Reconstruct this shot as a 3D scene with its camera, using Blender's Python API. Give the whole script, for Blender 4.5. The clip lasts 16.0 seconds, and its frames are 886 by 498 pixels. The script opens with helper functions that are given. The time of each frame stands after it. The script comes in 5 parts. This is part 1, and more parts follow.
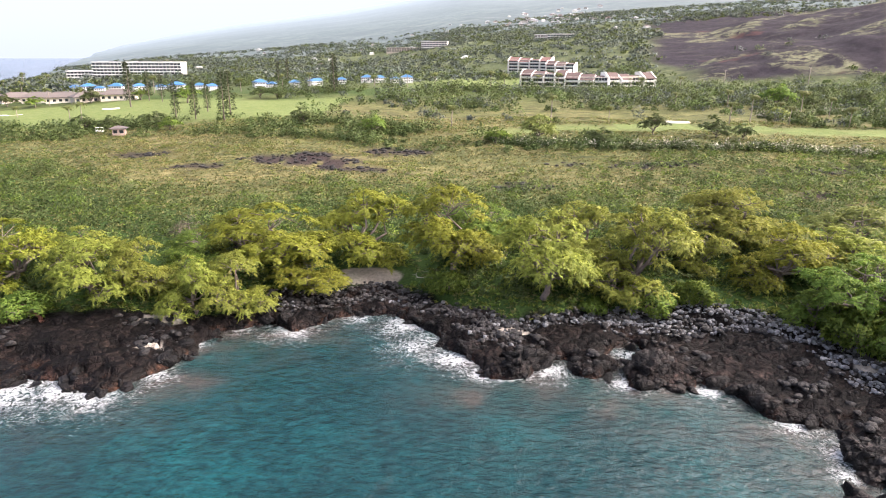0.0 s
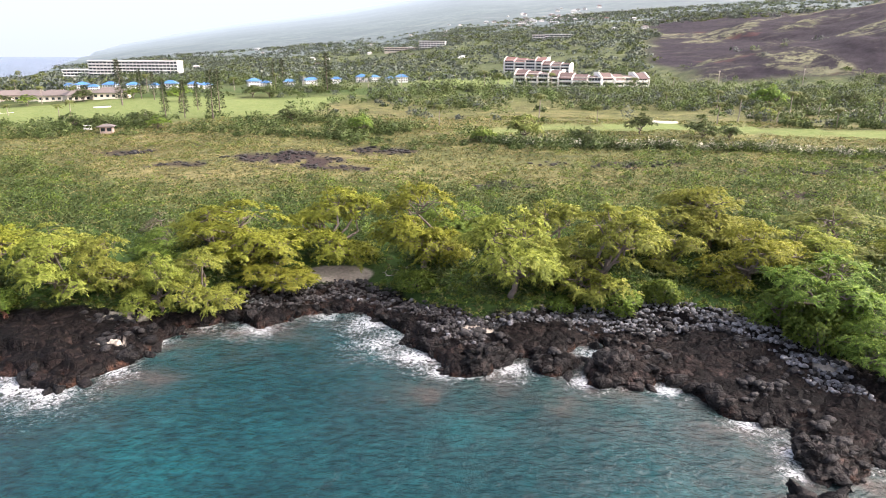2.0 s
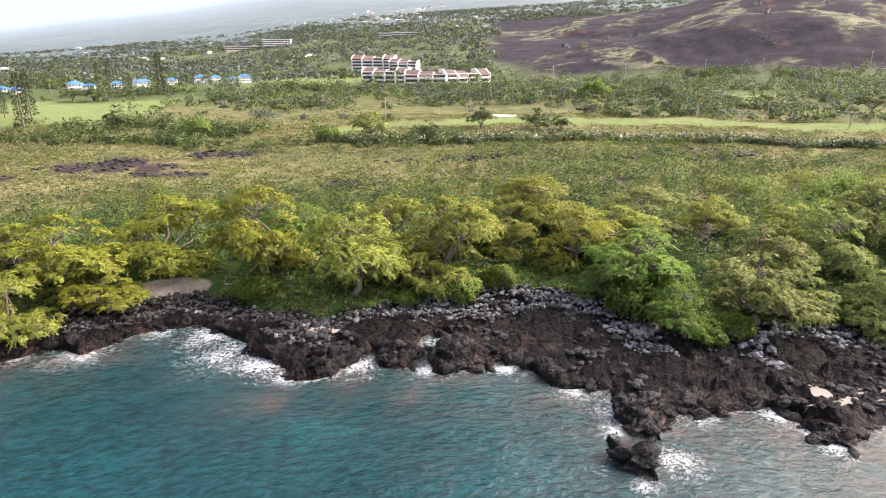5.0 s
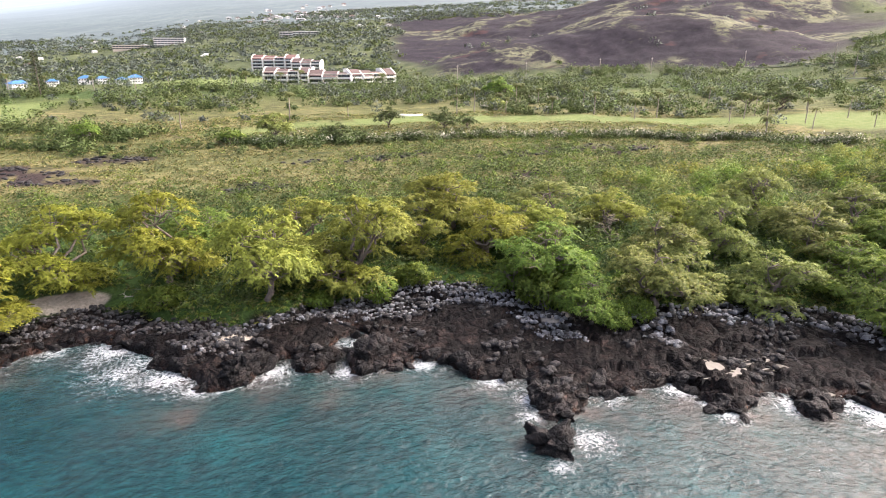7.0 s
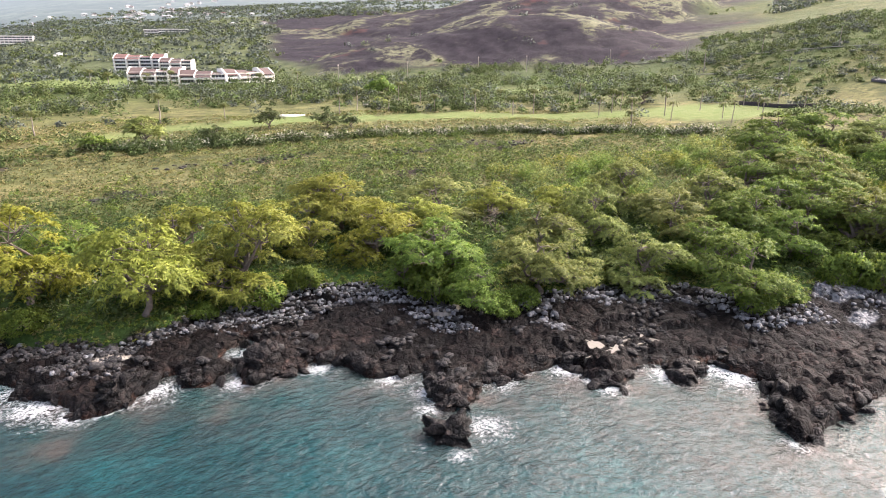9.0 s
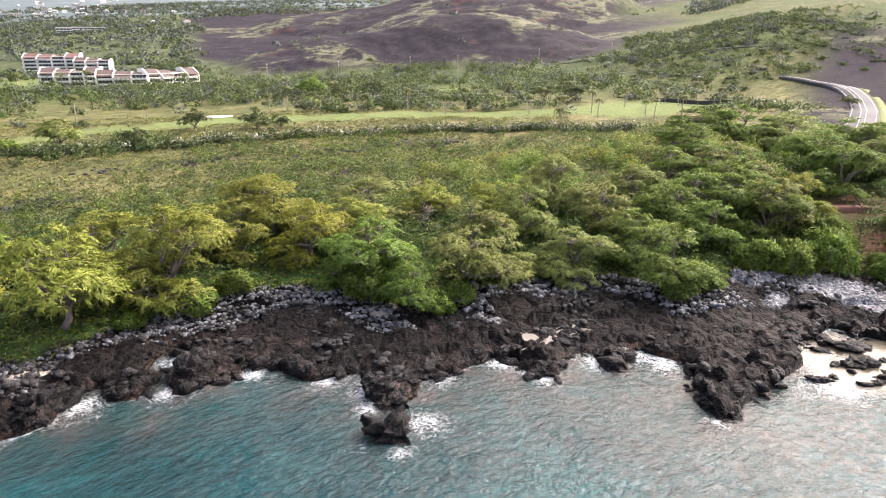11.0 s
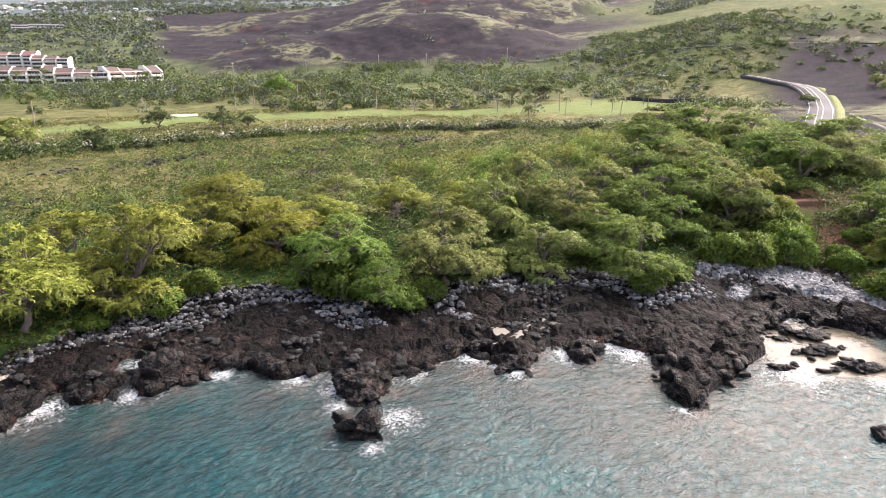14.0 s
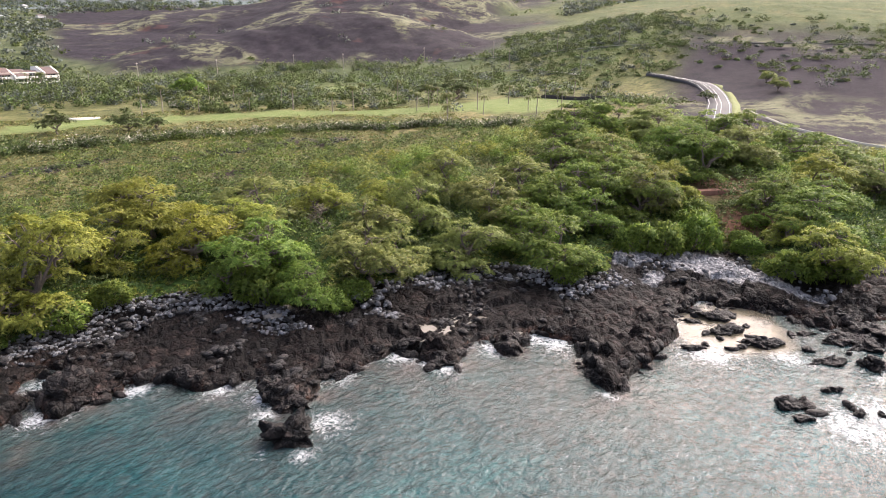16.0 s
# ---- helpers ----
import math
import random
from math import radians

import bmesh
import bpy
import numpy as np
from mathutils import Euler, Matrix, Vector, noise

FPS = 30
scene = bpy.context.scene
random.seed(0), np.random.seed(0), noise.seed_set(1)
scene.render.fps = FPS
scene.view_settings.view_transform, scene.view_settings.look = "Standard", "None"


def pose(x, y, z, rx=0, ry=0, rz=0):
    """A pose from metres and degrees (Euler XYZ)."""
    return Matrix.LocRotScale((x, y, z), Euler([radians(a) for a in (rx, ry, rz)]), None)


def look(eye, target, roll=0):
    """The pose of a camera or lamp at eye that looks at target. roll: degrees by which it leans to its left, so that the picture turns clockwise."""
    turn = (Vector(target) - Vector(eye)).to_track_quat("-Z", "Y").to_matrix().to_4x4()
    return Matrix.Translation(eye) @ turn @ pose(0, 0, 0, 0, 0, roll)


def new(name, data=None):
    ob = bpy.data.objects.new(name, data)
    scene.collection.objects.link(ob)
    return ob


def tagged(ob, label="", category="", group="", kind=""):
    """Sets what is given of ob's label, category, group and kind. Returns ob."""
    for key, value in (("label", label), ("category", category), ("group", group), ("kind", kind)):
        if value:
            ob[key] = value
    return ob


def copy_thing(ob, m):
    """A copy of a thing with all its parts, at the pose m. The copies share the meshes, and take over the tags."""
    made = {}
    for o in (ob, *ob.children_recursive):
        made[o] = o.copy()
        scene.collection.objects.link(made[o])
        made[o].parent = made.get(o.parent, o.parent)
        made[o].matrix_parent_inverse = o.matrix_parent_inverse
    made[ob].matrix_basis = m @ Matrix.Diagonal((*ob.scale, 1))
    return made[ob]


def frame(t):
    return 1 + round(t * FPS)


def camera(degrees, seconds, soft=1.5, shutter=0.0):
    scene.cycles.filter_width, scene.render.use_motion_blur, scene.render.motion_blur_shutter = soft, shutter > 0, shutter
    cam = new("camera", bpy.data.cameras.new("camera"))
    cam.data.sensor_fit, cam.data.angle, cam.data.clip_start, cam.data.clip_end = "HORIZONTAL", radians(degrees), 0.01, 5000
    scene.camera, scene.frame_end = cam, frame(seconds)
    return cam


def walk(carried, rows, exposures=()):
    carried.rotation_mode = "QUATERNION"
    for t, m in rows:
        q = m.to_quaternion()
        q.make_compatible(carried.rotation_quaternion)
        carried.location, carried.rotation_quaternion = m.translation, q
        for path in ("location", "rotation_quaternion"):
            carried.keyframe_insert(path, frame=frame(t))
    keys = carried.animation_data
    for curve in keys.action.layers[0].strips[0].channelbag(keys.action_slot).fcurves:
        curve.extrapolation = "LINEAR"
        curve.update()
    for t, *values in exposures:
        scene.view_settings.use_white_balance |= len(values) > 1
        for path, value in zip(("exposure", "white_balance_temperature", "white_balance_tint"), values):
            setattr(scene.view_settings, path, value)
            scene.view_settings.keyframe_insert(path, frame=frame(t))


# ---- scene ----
cam = camera(71.4, 16.0, 1.0)
PATH = [
    (0, (0.991, 1.83, 36.996), (0.932, 3.736, 36.394), 0.1),
    (0.5, (2.009, 1.75, 36.981), (1.95, 3.656, 36.38), 0.1),
    (1, (3.19, 1.906, 36.861), (3.131, 3.812, 36.258), 0.2),
    (1.5, (4.475, 1.906, 36.78), (4.416, 3.812, 36.178), 0.2),
    (2, (5.74, 1.938, 36.683), (5.681, 3.845, 36.081), 0.3),
    (2.5, (6.831, 1.946, 36.602), (6.77, 3.852, 36.0), 0.3),
    (3, (7.831, 1.827, 36.629), (7.77, 3.732, 36.025), 0.3),
    (3.5, (8.809, 1.706, 36.63), (8.783, 3.612, 36.025), 0.3),
    (4, (9.127, 1.543, 36.654), (9.268, 3.444, 36.049), 0.1),
    (6.5, (8.981, 0.993, 36.568), (9.533, 2.816, 35.96), -0.1),
    (7, (8.894, 0.923, 36.558), (9.539, 2.715, 35.95), -0.1),
    (7.5, (8.806, 0.723, 36.605), (9.54, 2.48, 35.995), -0.1),
    (8, (8.851, 0.586, 36.603), (9.669, 2.305, 35.992), -0.2),
    (8.5, (8.856, 0.321, 36.669), (9.747, 2.004, 36.057), -0.2),
    (9, (9.059, 0.311, 36.617), (10.019, 1.955, 36.004), -0.2),
    (11.5, (9.315, -0.363, 36.535), (10.466, 1.152, 35.92), -0.1),
    (12, (9.249, -0.447, 36.536), (10.421, 1.053, 35.921), -0.0),
    (12.5, (9.248, -0.453, 36.519), (10.432, 1.037, 35.903), -0.0),
    (13, (9.233, -0.468, 36.409), (10.426, 1.015, 35.794), -0.0),
    (13.5, (9.274, -0.432, 36.251), (10.472, 1.047, 35.636), -0.0),
    (14, (9.272, -0.419, 36.093), (10.473, 1.057, 35.476), 0.0),
    (14.5, (9.384, -0.563, 35.964), (10.629, 0.875, 35.348), -0.0),
    (15, (9.352, -0.505, 35.954), (10.686, 0.852, 35.337), -0.1),
    (15.5, (9.359, -0.453, 35.89), (10.723, 0.873, 35.273), -0.1),
    (16, (9.363, -0.374, 35.833), (10.742, 0.936, 35.216), -0.0),
]
SKY_STRENGTH = 0.11
SUN_AZ, SUN_EL = 108.0, 42.0
GLOW_AZ, GLOW_EL = 84.0, 27.0
walk(cam, [(t, look(e, g, r)) for t, e, g, r in PATH], [(0.0, 0.09, 5950, 14), (8.0, 0.11, 5950, 14), (12.5, 0.03, 5950, 14), (14.5, -0.09, 5950, 14), (16.0, -0.2, 5950, 14)])

# ---- light ----
world = bpy.data.worlds.new("world")
scene.world = world
world.use_nodes = True
wn, wl = world.node_tree.nodes, world.node_tree.links
sky = wn.new("ShaderNodeTexSky")
sky.sky_type = "NISHITA"
sky.sun_disc = False
sky.sun_elevation, sky.sun_rotation = radians(SUN_EL), radians(SUN_AZ)
sky.air_density, sky.dust_density, sky.ozone_density = 1.0, 3.0, 1.0
veil = wn.new("ShaderNodeMix")
veil.data_type = "RGBA"
veil.inputs[0].default_value = 0.72
# thin cloud, with unseen glow added to the side over the sea, silvering it
aim = wn.new("ShaderNodeVectorMath")
aim.operation = "DOT_PRODUCT"
aim.inputs[1].default_value = (math.sin(radians(GLOW_AZ)) * math.cos(radians(GLOW_EL)), math.cos(radians(GLOW_AZ)) * math.cos(radians(GLOW_EL)), math.sin(radians(GLOW_EL)))
wl.new(wn.new("ShaderNodeTexCoord").outputs["Generated"], aim.inputs[0])
near_glow = wn.new("ShaderNodeMapRange")
near_glow.inputs["From Min"].default_value, near_glow.inputs["From Max"].default_value = 0.52, 1.0
near_glow.interpolation_type = "SMOOTHSTEP"
wl.new(aim.outputs["Value"], near_glow.inputs["Value"])
cloud = wn.new("ShaderNodeMix")
cloud.data_type = "RGBA"
cloud.inputs[6].default_value, cloud.inputs[7].default_value = (10.9, 11.3, 13.4, 1), (168, 136, 110, 1)
wl.new(near_glow.outputs[0], cloud.inputs[0])
wl.new(cloud.outputs[2], veil.inputs[7])
wl.new(sky.outputs[0], veil.inputs[6])
wl.new(veil.outputs[2], wn["Background"].inputs[0])
wn["Background"].inputs[1].default_value = SKY_STRENGTH
sun = new("sun", bpy.data.lights.new("sun", "SUN"))
sun.data.energy, sun.data.angle, sun.data.color = 3.9, radians(6), (1.0, 0.94, 0.88)
az, el = radians(SUN_AZ), radians(SUN_EL)
sun_way = Vector((math.sin(az) * math.cos(el), math.cos(az) * math.cos(el), math.sin(el)))
sun.matrix_world = look(sun_way * 300, (0, 0, 0))


# ---- noise on arrays ----
def hashed(ix, iy, seed):
    h = (ix.astype(np.int64) * 374761393 + iy.astype(np.int64) * 668265263 + seed * 974634777) & 0xFFFFFFFF
    h = ((h ^ (h >> 13)) * 1274126177) & 0xFFFFFFFF
    h = ((h ^ (h >> 16)) * 2246822519) & 0xFFFFFFFF
    return ((h ^ (h >> 15)) & 0xFFFFFF) / float(0x1000000)


def vnoise(x, y, seed=0):
    ix, iy = np.floor(x), np.floor(y)
    fx, fy = x - ix, y - iy
    fx, fy = fx * fx * (3 - 2 * fx), fy * fy * (3 - 2 * fy)
    a, b = hashed(ix, iy, seed), hashed(ix + 1, iy, seed)
    c, d = hashed(ix, iy + 1, seed), hashed(ix + 1, iy + 1, seed)
    return 2 * ((a * (1 - fx) + b * fx) * (1 - fy) + (c * (1 - fx) + d * fx) * fy) - 1


def fbm(x, y, size, octaves=4, seed=0):
    out, amp, total = 0, 1.0, 0
    for o in range(octaves):
        k = 2.0**o / size
        out = out + amp * vnoise(x * k + 17.3 * o, y * k - 9.1 * o, seed + o)
        total += amp
        amp *= 0.5
    return out / total


def worley(x, y, seed=0):
    ix, iy = np.floor(x), np.floor(y)
    f1, f2, tag = np.full(x.shape, 9.0), np.full(x.shape, 9.0), np.zeros(x.shape)
    for dx in (-1, 0, 1):
        for dy in (-1, 0, 1):
            cx, cy = ix + dx, iy + dy
            d = np.hypot(cx + hashed(cx, cy, seed) - x, cy + hashed(cx, cy, seed + 5) - y)
            near = d < f1
            f2 = np.where(near, f1, np.minimum(f2, d))
            tag = np.where(near, hashed(cx, cy, seed + 9), tag)
            f1 = np.where(near, d, f1)
    return f1, f2, tag


def blocks(x, y, seed, tilt):
    """Broken blocks: each cell a tilted plane with a height of its own; also the gap to the next block."""
    ix, iy = np.floor(x), np.floor(y)
    f1, f2, h = np.full(x.shape, 9.0), np.full(x.shape, 9.0), np.zeros(x.shape)
    for dx in (-1, 0, 1):
        for dy in (-1, 0, 1):
            cx, cy = ix + dx, iy + dy
            ox, oy = cx + hashed(cx, cy, seed) - x, cy + hashed(cx, cy, seed + 5) - y
            d = np.hypot(ox, oy)
            near = d < f1
            f2 = np.where(near, f1, np.minimum(f2, d))
            plane = hashed(cx, cy, seed + 9) - 0.5 + tilt * ((hashed(cx, cy, seed + 2) - 0.5) * ox + (hashed(cx, cy, seed + 3) - 0.5) * oy)
            h = np.where(near, plane, h)
            f1 = np.where(near, d, f1)
    return h, f2 - f1


def step(a, b, v):
    s = np.clip((v - a) / (b - a), 0, 1)
    return s * s * (3 - 2 * s)


# ---- the plan: waterline and edge of the green ----
COVE = [(-1900, 3300), (-1100, 1750), (-720, 1080), (-560, 760), (-460, 520), (-350, 330), (-220, 180), (-130, 95), (-80, 64), (-58, 60.5),
        (-51.7, 62.8), (-50.4, 65.1), (-46.5, 65.0), (-44.1, 63.3), (-40.8, 62.1), (-38.8, 63.2), (-36.8, 65.9), (-34.8, 69.0), (-33.8, 72.3), (-33.7, 76.1),
        (-31.5, 77.4), (-33.2, 79.2), (-28.5, 80.8), (-26.1, 82.0), (-22.3, 79.9), (-19.6, 82.2), (-16.8, 84.5), (-13.7, 85.7), (-9.5, 86.0), (-5.5, 83.1)]
LEDGE = [(-2.9, 79.8), (-1.3, 77.7), (-1.9, 76.0), (-0.1, 75.1), (2.8, 71.8), (3.8, 69.6), (4.8, 67.8), (6.8, 67.4), (9.2, 68.0), (10.5, 70.3),
         (13.2, 72.1), (14.9, 72.5), (14.5, 68.7), (16.9, 68.0), (19.9, 69.2), (20.9, 71.2), (19.6, 73.6), (21.1, 75.8), (24.3, 76.9), (25.0, 74.7),
         (22.6, 71.3), (20.9, 68.9), (20.7, 66.2), (22.0, 65.0), (24.5, 65.8), (27.6, 66.3), (29.4, 67.5), (32.2, 65.1), (33.0, 62.8), (33.8, 60.0),
         (37.2, 59.3), (40.1, 58.2), (38.4, 54.7), (37.9, 53.0), (38.3, 50.7), (39.7, 49.9), (41.9, 49.9), (43.9, 50.7), (45.4, 52.4), (48.4, 51.4)]
POINT = [(52.9, 51.7), (56.0, 51.2), (56.8, 49.8), (55.3, 47.7), (55.8, 45.5), (57.7, 43.2), (59.5, 43.9), (61.4, 45.0), (63.8, 45.5), (66.0, 45.0),
         (64.2, 42.5), (63.4, 40.5), (67.3, 40.5), (69.9, 42.0), (71.5, 41.8), (72.2, 38.6), (72.6, 35.4), (68.4, 32.4), (65.1, 29.2), (64.3, 27.1),
         (66.3, 26.6), (69.2, 27.1), (74.6, 27.3), (78.1, 27.8), (81.6, 27.3), (86.1, 28.9), (89.5, 30.7), (93.9, 30.1), (96.8, 30.7), (98.2, 29.3),
         (96.3, 27.6), (98.3, 25.8), (100.1, 22.4), (100.7, 18.9), (98.9, 16.6), (99.7, 13.8), (102.3, 12.4), (106.6, 10.0)]
REAR = [(114, 2), (140, -14), (200, -40), (300, -85), (600, -260), (1500, -700), (4900, -1500)]
COAST = COVE + LEDGE + POINT + REAR
GREEN_A = [(-1900, 3340), (-740, 1120), (-470, 560), (-360, 350), (-230, 200), (-130, 112), (-80, 80), (-62, 77), (-56, 80), (-44, 80.5),
           (-30, 82), (-28, 89), (-18, 93.5), (-10, 94.5), (-4, 89.5), (4.6, 83.5), (7.7, 81.5), (14, 83), (32, 86), (44, 83)]
GREEN_B = [(49, 75), (51, 68), (56, 64), (63, 66), (73, 64.5), (82, 61.5), (88, 54), (89, 47), (94, 44), (101, 47),
           (110, 41.5), (119, 34), (112, 27), (112, 22), (119, 15.5), (132, 12), (200, -25), (300, -70), (600, -245), (4900, -1480)]
GREEN = GREEN_A + GREEN_B
FAR_CORNERS = [(4950, 4950), (-1900, 4950)]


def signed(line, x, y):
    """Distance from an open line, positive on its inland side."""
    loop = np.array(line + FAR_CORNERS, float)
    d2 = np.full(x.shape, 1e12)
    p = np.array(line, float)
    for a, b in zip(p[:-1], p[1:]):
        e = b - a
        s = np.clip(((x - a[0]) * e[0] + (y - a[1]) * e[1]) / (e @ e), 0, 1)
        d2 = np.minimum(d2, (x - a[0] - s * e[0]) ** 2 + (y - a[1] - s * e[1]) ** 2)
    inside = np.zeros(x.shape, bool)
    for a, b in zip(loop, np.roll(loop, -1, 0)):
        cross = (a[1] > y) != (b[1] > y)
        with np.errstate(divide="ignore", invalid="ignore"):
            inside ^= cross & (x < (b[0] - a[0]) * (y - a[1]) / (b[1] - a[1] + 1e-12) + a[0])
    return np.where(inside, 1, -1) * np.sqrt(d2)


def polar(x, y):
    return np.degrees(np.arctan2(x - 9, np.maximum(y, -4000))), np.hypot(x - 9, y)


# skyline of the two ridges: bearing in degrees, and rise over run as seen from the shore
FRONT_AZ = (15, 18.3, 19.8, 21.3, 24.2, 27.7, 31.1, 33.5, 36, 40.6, 43, 46, 50, 54)
FRONT_TAN = (-0.05, -0.02, -0.01, 0.0, 0.011, 0.016, 0.031, 0.043, 0.050, 0.049, 0.044, 0.032, 0.012, -0.05)
REAR_AZ = (11, 14.3, 16.4, 19.4, 22.3, 26.2, 30.1, 32.1, 36, 37.5, 45, 52, 58)
REAR_TAN = (-0.04, 0.002, 0.0165, 0.03, 0.044, 0.051, 0.058, 0.067, 0.077, 0.084, 0.09, 0.07, 0.0)


def ground_z(x, y, rough=True, full=False):
    """Height of the ground."""
    sd = signed(COAST, x, y) + 0.7 * fbm(x, y, 2.2, 3, 3) * (np.abs(x) < 200)
    vd = signed(GREEN, x, y)
    a, r = polar(x, y)
    land = (1.15 + 0.5 * fbm(x, y, 11, 2, 5)) * (1 - np.exp(-np.maximum(sd, 0) / 0.45)) + 0.09 * np.clip(sd, 0, 14)
    u = np.maximum(vd, 0)
    land = land + 1.3 * (1 - np.exp(-u / 4)) + np.interp(u, (0, 80, 150, 300, 500, 900), (0, 3.2, 8.0, 10.5, 13.0, 17.0))
    z = np.where(sd > 0, land, np.maximum(-0.35 + 0.55 * sd, -4))
    # rock: plates, cracks and lumps
    rocky = step(2.0, -0.5, vd) * step(-3.0, 0.4, sd)
    if rough:
        wx, wy = x + 0.9 * vnoise(x / 2.6, y / 2.6, 31), y + 0.9 * vnoise(x / 2.6, y / 2.6, 41)
        h0, e0 = blocks(wx / 9.0 + 5, wy / 5.0, 13, 1.6)
        h1, e1 = blocks(wx / 4.2, wy / 2.6, 11, 1.5)
        h2, e2 = blocks(wx / 1.9 + 3, wy / 1.3, 15, 1.8)
        ridge = 1 - np.abs(fbm(x, y, 9.0, 3, 21))
        lumps = 0.75 * h0 + 0.5 * h1 + 0.2 * h2 - 0.4 * step(0.05, 0.0, e0) - 0.42 * step(0.07, 0.0, e1) - 0.2 * step(0.10, 0.0, e2) + 0.8 * (ridge - 0.75)
        # surf-worn ledge: higher, more broken blocks next to the water
        shore = step(7.0, 1.0, sd) * step(0.0, 0.8, sd)
        lumps = lumps + shore * (0.55 * np.abs(h1) + 0.45 * h2)
        z = z + rocky * lumps * np.clip(0.30 + 0.35 * np.maximum(sd, 0), 0, 1.0)
        z = z + (1 - rocky) * step(0.0, 4.0, vd) * (0.5 * fbm(x, y, 14, 4, 51) + 1.2 * fbm(x, y, 60, 3, 53) * step(20, 60, vd))
    # bank under the wood, and the slopes behind
    z = z + 4.5 * np.exp(-(((x - 158) / 38) ** 2) - ((y - 72) / 42) ** 2) * step(4, 20, vd)
    foot = np.interp(a, (-40, -10, 10, 30, 46, 62, 90), (1050, 900, 620, 500, 470, 330, 280))
    rise = np.interp(a, (-40, -32, -10, 0, 20, 45, 90), (0.0, 0.006, 0.07, 0.105, 0.118, 0.125, 0.125))
    z = z + (rise * np.maximum(r - foot, 0) + np.interp(a, (-36, -20), (0, 0.012)) * np.maximum(r - 1300, 0)) * (sd > 0)
    z = z + 22 * np.exp(-(((x - 560) / 180) ** 2) - ((y - 200) / 130) ** 2)
    # two lava ridges, one behind the other
    front = 36.6 + 680 * np.interp(a, FRONT_AZ, FRONT_TAN)
    rear = 36.6 + 1020 * np.interp(a, REAR_AZ, REAR_TAN)
    s1, s2 = step(535, 690, r), step(700, 1020, r)
    flow = z + (front - z) * s1 + (np.maximum(rear, front - 6) - front) * s2 - 5 * s1 * step(690, 740, r) * (1 - s2) - 14 * step(1030, 1180, r)
    if rough:
        lob = step(500, 600, r) * step(13, 19, a) * step(60, 50, a)
        flow = flow + lob * (9 * (0.35 - np.abs(fbm(x, y, 120, 4, 65))) + 3.0 * fbm(x, y, 35, 4, 67))
    z = np.where(r > 540, np.maximum(z, flow), z)
    if rough:
        z = z + step(380, 800, r) * (sd > 5) * (2.5 * fbm(x, y, 130, 4, 61) + 5 * fbm(x, y, 420, 3, 63))
    return (z, sd, vd, a, r) if full else z


def turf_at(x, y):
    mid = np.interp(x, (-10, 40, 80, 120, 160, 190, 215, 260, 300), (215, 232, 236, 219, 200, 180, 168, 162, 140))
    half = np.interp(x, (-10, 30, 60, 120, 200, 225, 262, 278), (0, 6, 9, 8, 11, 24, 20, 0))
    out = np.abs(y - mid) < half
    out |= (x < -62) & (x > -330) & (y > np.interp(x, (-330, -170, -62), (300, 258, 262))) & (y < np.interp(x, (-260, -180, -62), (330, 380, 350)))
    return out


LAVA_PATCHES = ((-42, 178, 20, 9), (-20, 192, 16, 6), (-30, 168, 12, 4), (54, 171, 20, 5), (100, 164, 22, 5), (125, 157, 14, 4), (84, 141, 10, 3), (15, 150, 9, 4), (30, 176, 8, 3), (-75, 168, 12, 4), (-100, 190, 12, 5))


def lava_at(x, y, vd, r):
    """Where old lava shows through the scrub."""
    p = sum(np.exp(-((((x - a) / b) ** 2 + ((y - c) / d) ** 2) ** 2)) for a, c, b, d in LAVA_PATCHES)
    return step(0.42, 0.58, np.clip(p, 0, 1) * 0.8 + 0.55 * fbm(x, y, 7, 4, 71) + 0.25 * fbm(x, y, 30, 4, 73)) * step(20, 50, vd) * step(330, 260, r)


def zat(x, y, rough=False):
    return float(ground_z(np.array([float(x)]), np.array([float(y)]), rough)[0])


# ---- mesh helpers ----
def mesh_np(name, verts, faces, mats=(), attrs=None, smooth=False, normals=None):
    """A mesh from arrays; faces is an (n, 3) or (n, 4) array. normals: one for each loose leaf, by which the whole crown is shaded."""
    me = bpy.data.meshes.new(name)
    verts, faces = np.asarray(verts, np.float32), np.asarray(faces, np.int32)
    k = faces.shape[1]
    if normals is not None:
        v3 = verts.reshape(-1, k, 3)
        way = np.cross(v3[:, 1] - v3[:, 0], v3[:, 2] - v3[:, 0])
        back = (way * normals).sum(1) < 0
        v3[back] = v3[back][:, ::-1]
        verts, smooth = v3.reshape(-1, 3), True
    me.vertices.add(len(verts))
    me.vertices.foreach_set("co", verts.ravel())
    me.loops.add(faces.size)
    me.loops.foreach_set("vertex_index", faces.ravel())
    me.polygons.add(len(faces))
    me.polygons.foreach_set("loop_start", np.arange(0, faces.size, k, dtype=np.int32))
    if smooth:
        me.polygons.foreach_set("use_smooth", np.ones(len(faces), bool))
    for m in mats:
        me.materials.append(m)
    for key, values in (attrs or {}).items():
        me.attributes.new(key, "FLOAT", "POINT").data.foreach_set("value", np.asarray(values, np.float32))
    if normals is not None:
        me.attributes.new("custom_normal", "FLOAT_VECTOR", "POINT").data.foreach_set("vector", np.repeat(np.asarray(normals, np.float32), k, 0).ravel())
    me.update(calc_edges=True)
    return me


def part(name, bm, material, parent, label=""):
    me = bm if isinstance(bm, bpy.types.Mesh) else bpy.data.meshes.new(name)
    if me is not bm:
        bm.to_mesh(me)
        bm.free()
    if material is not None and not me.materials:
        me.materials.append(material)
    ob = new(name, me)
    ob.parent = parent
    return tagged(ob, label)


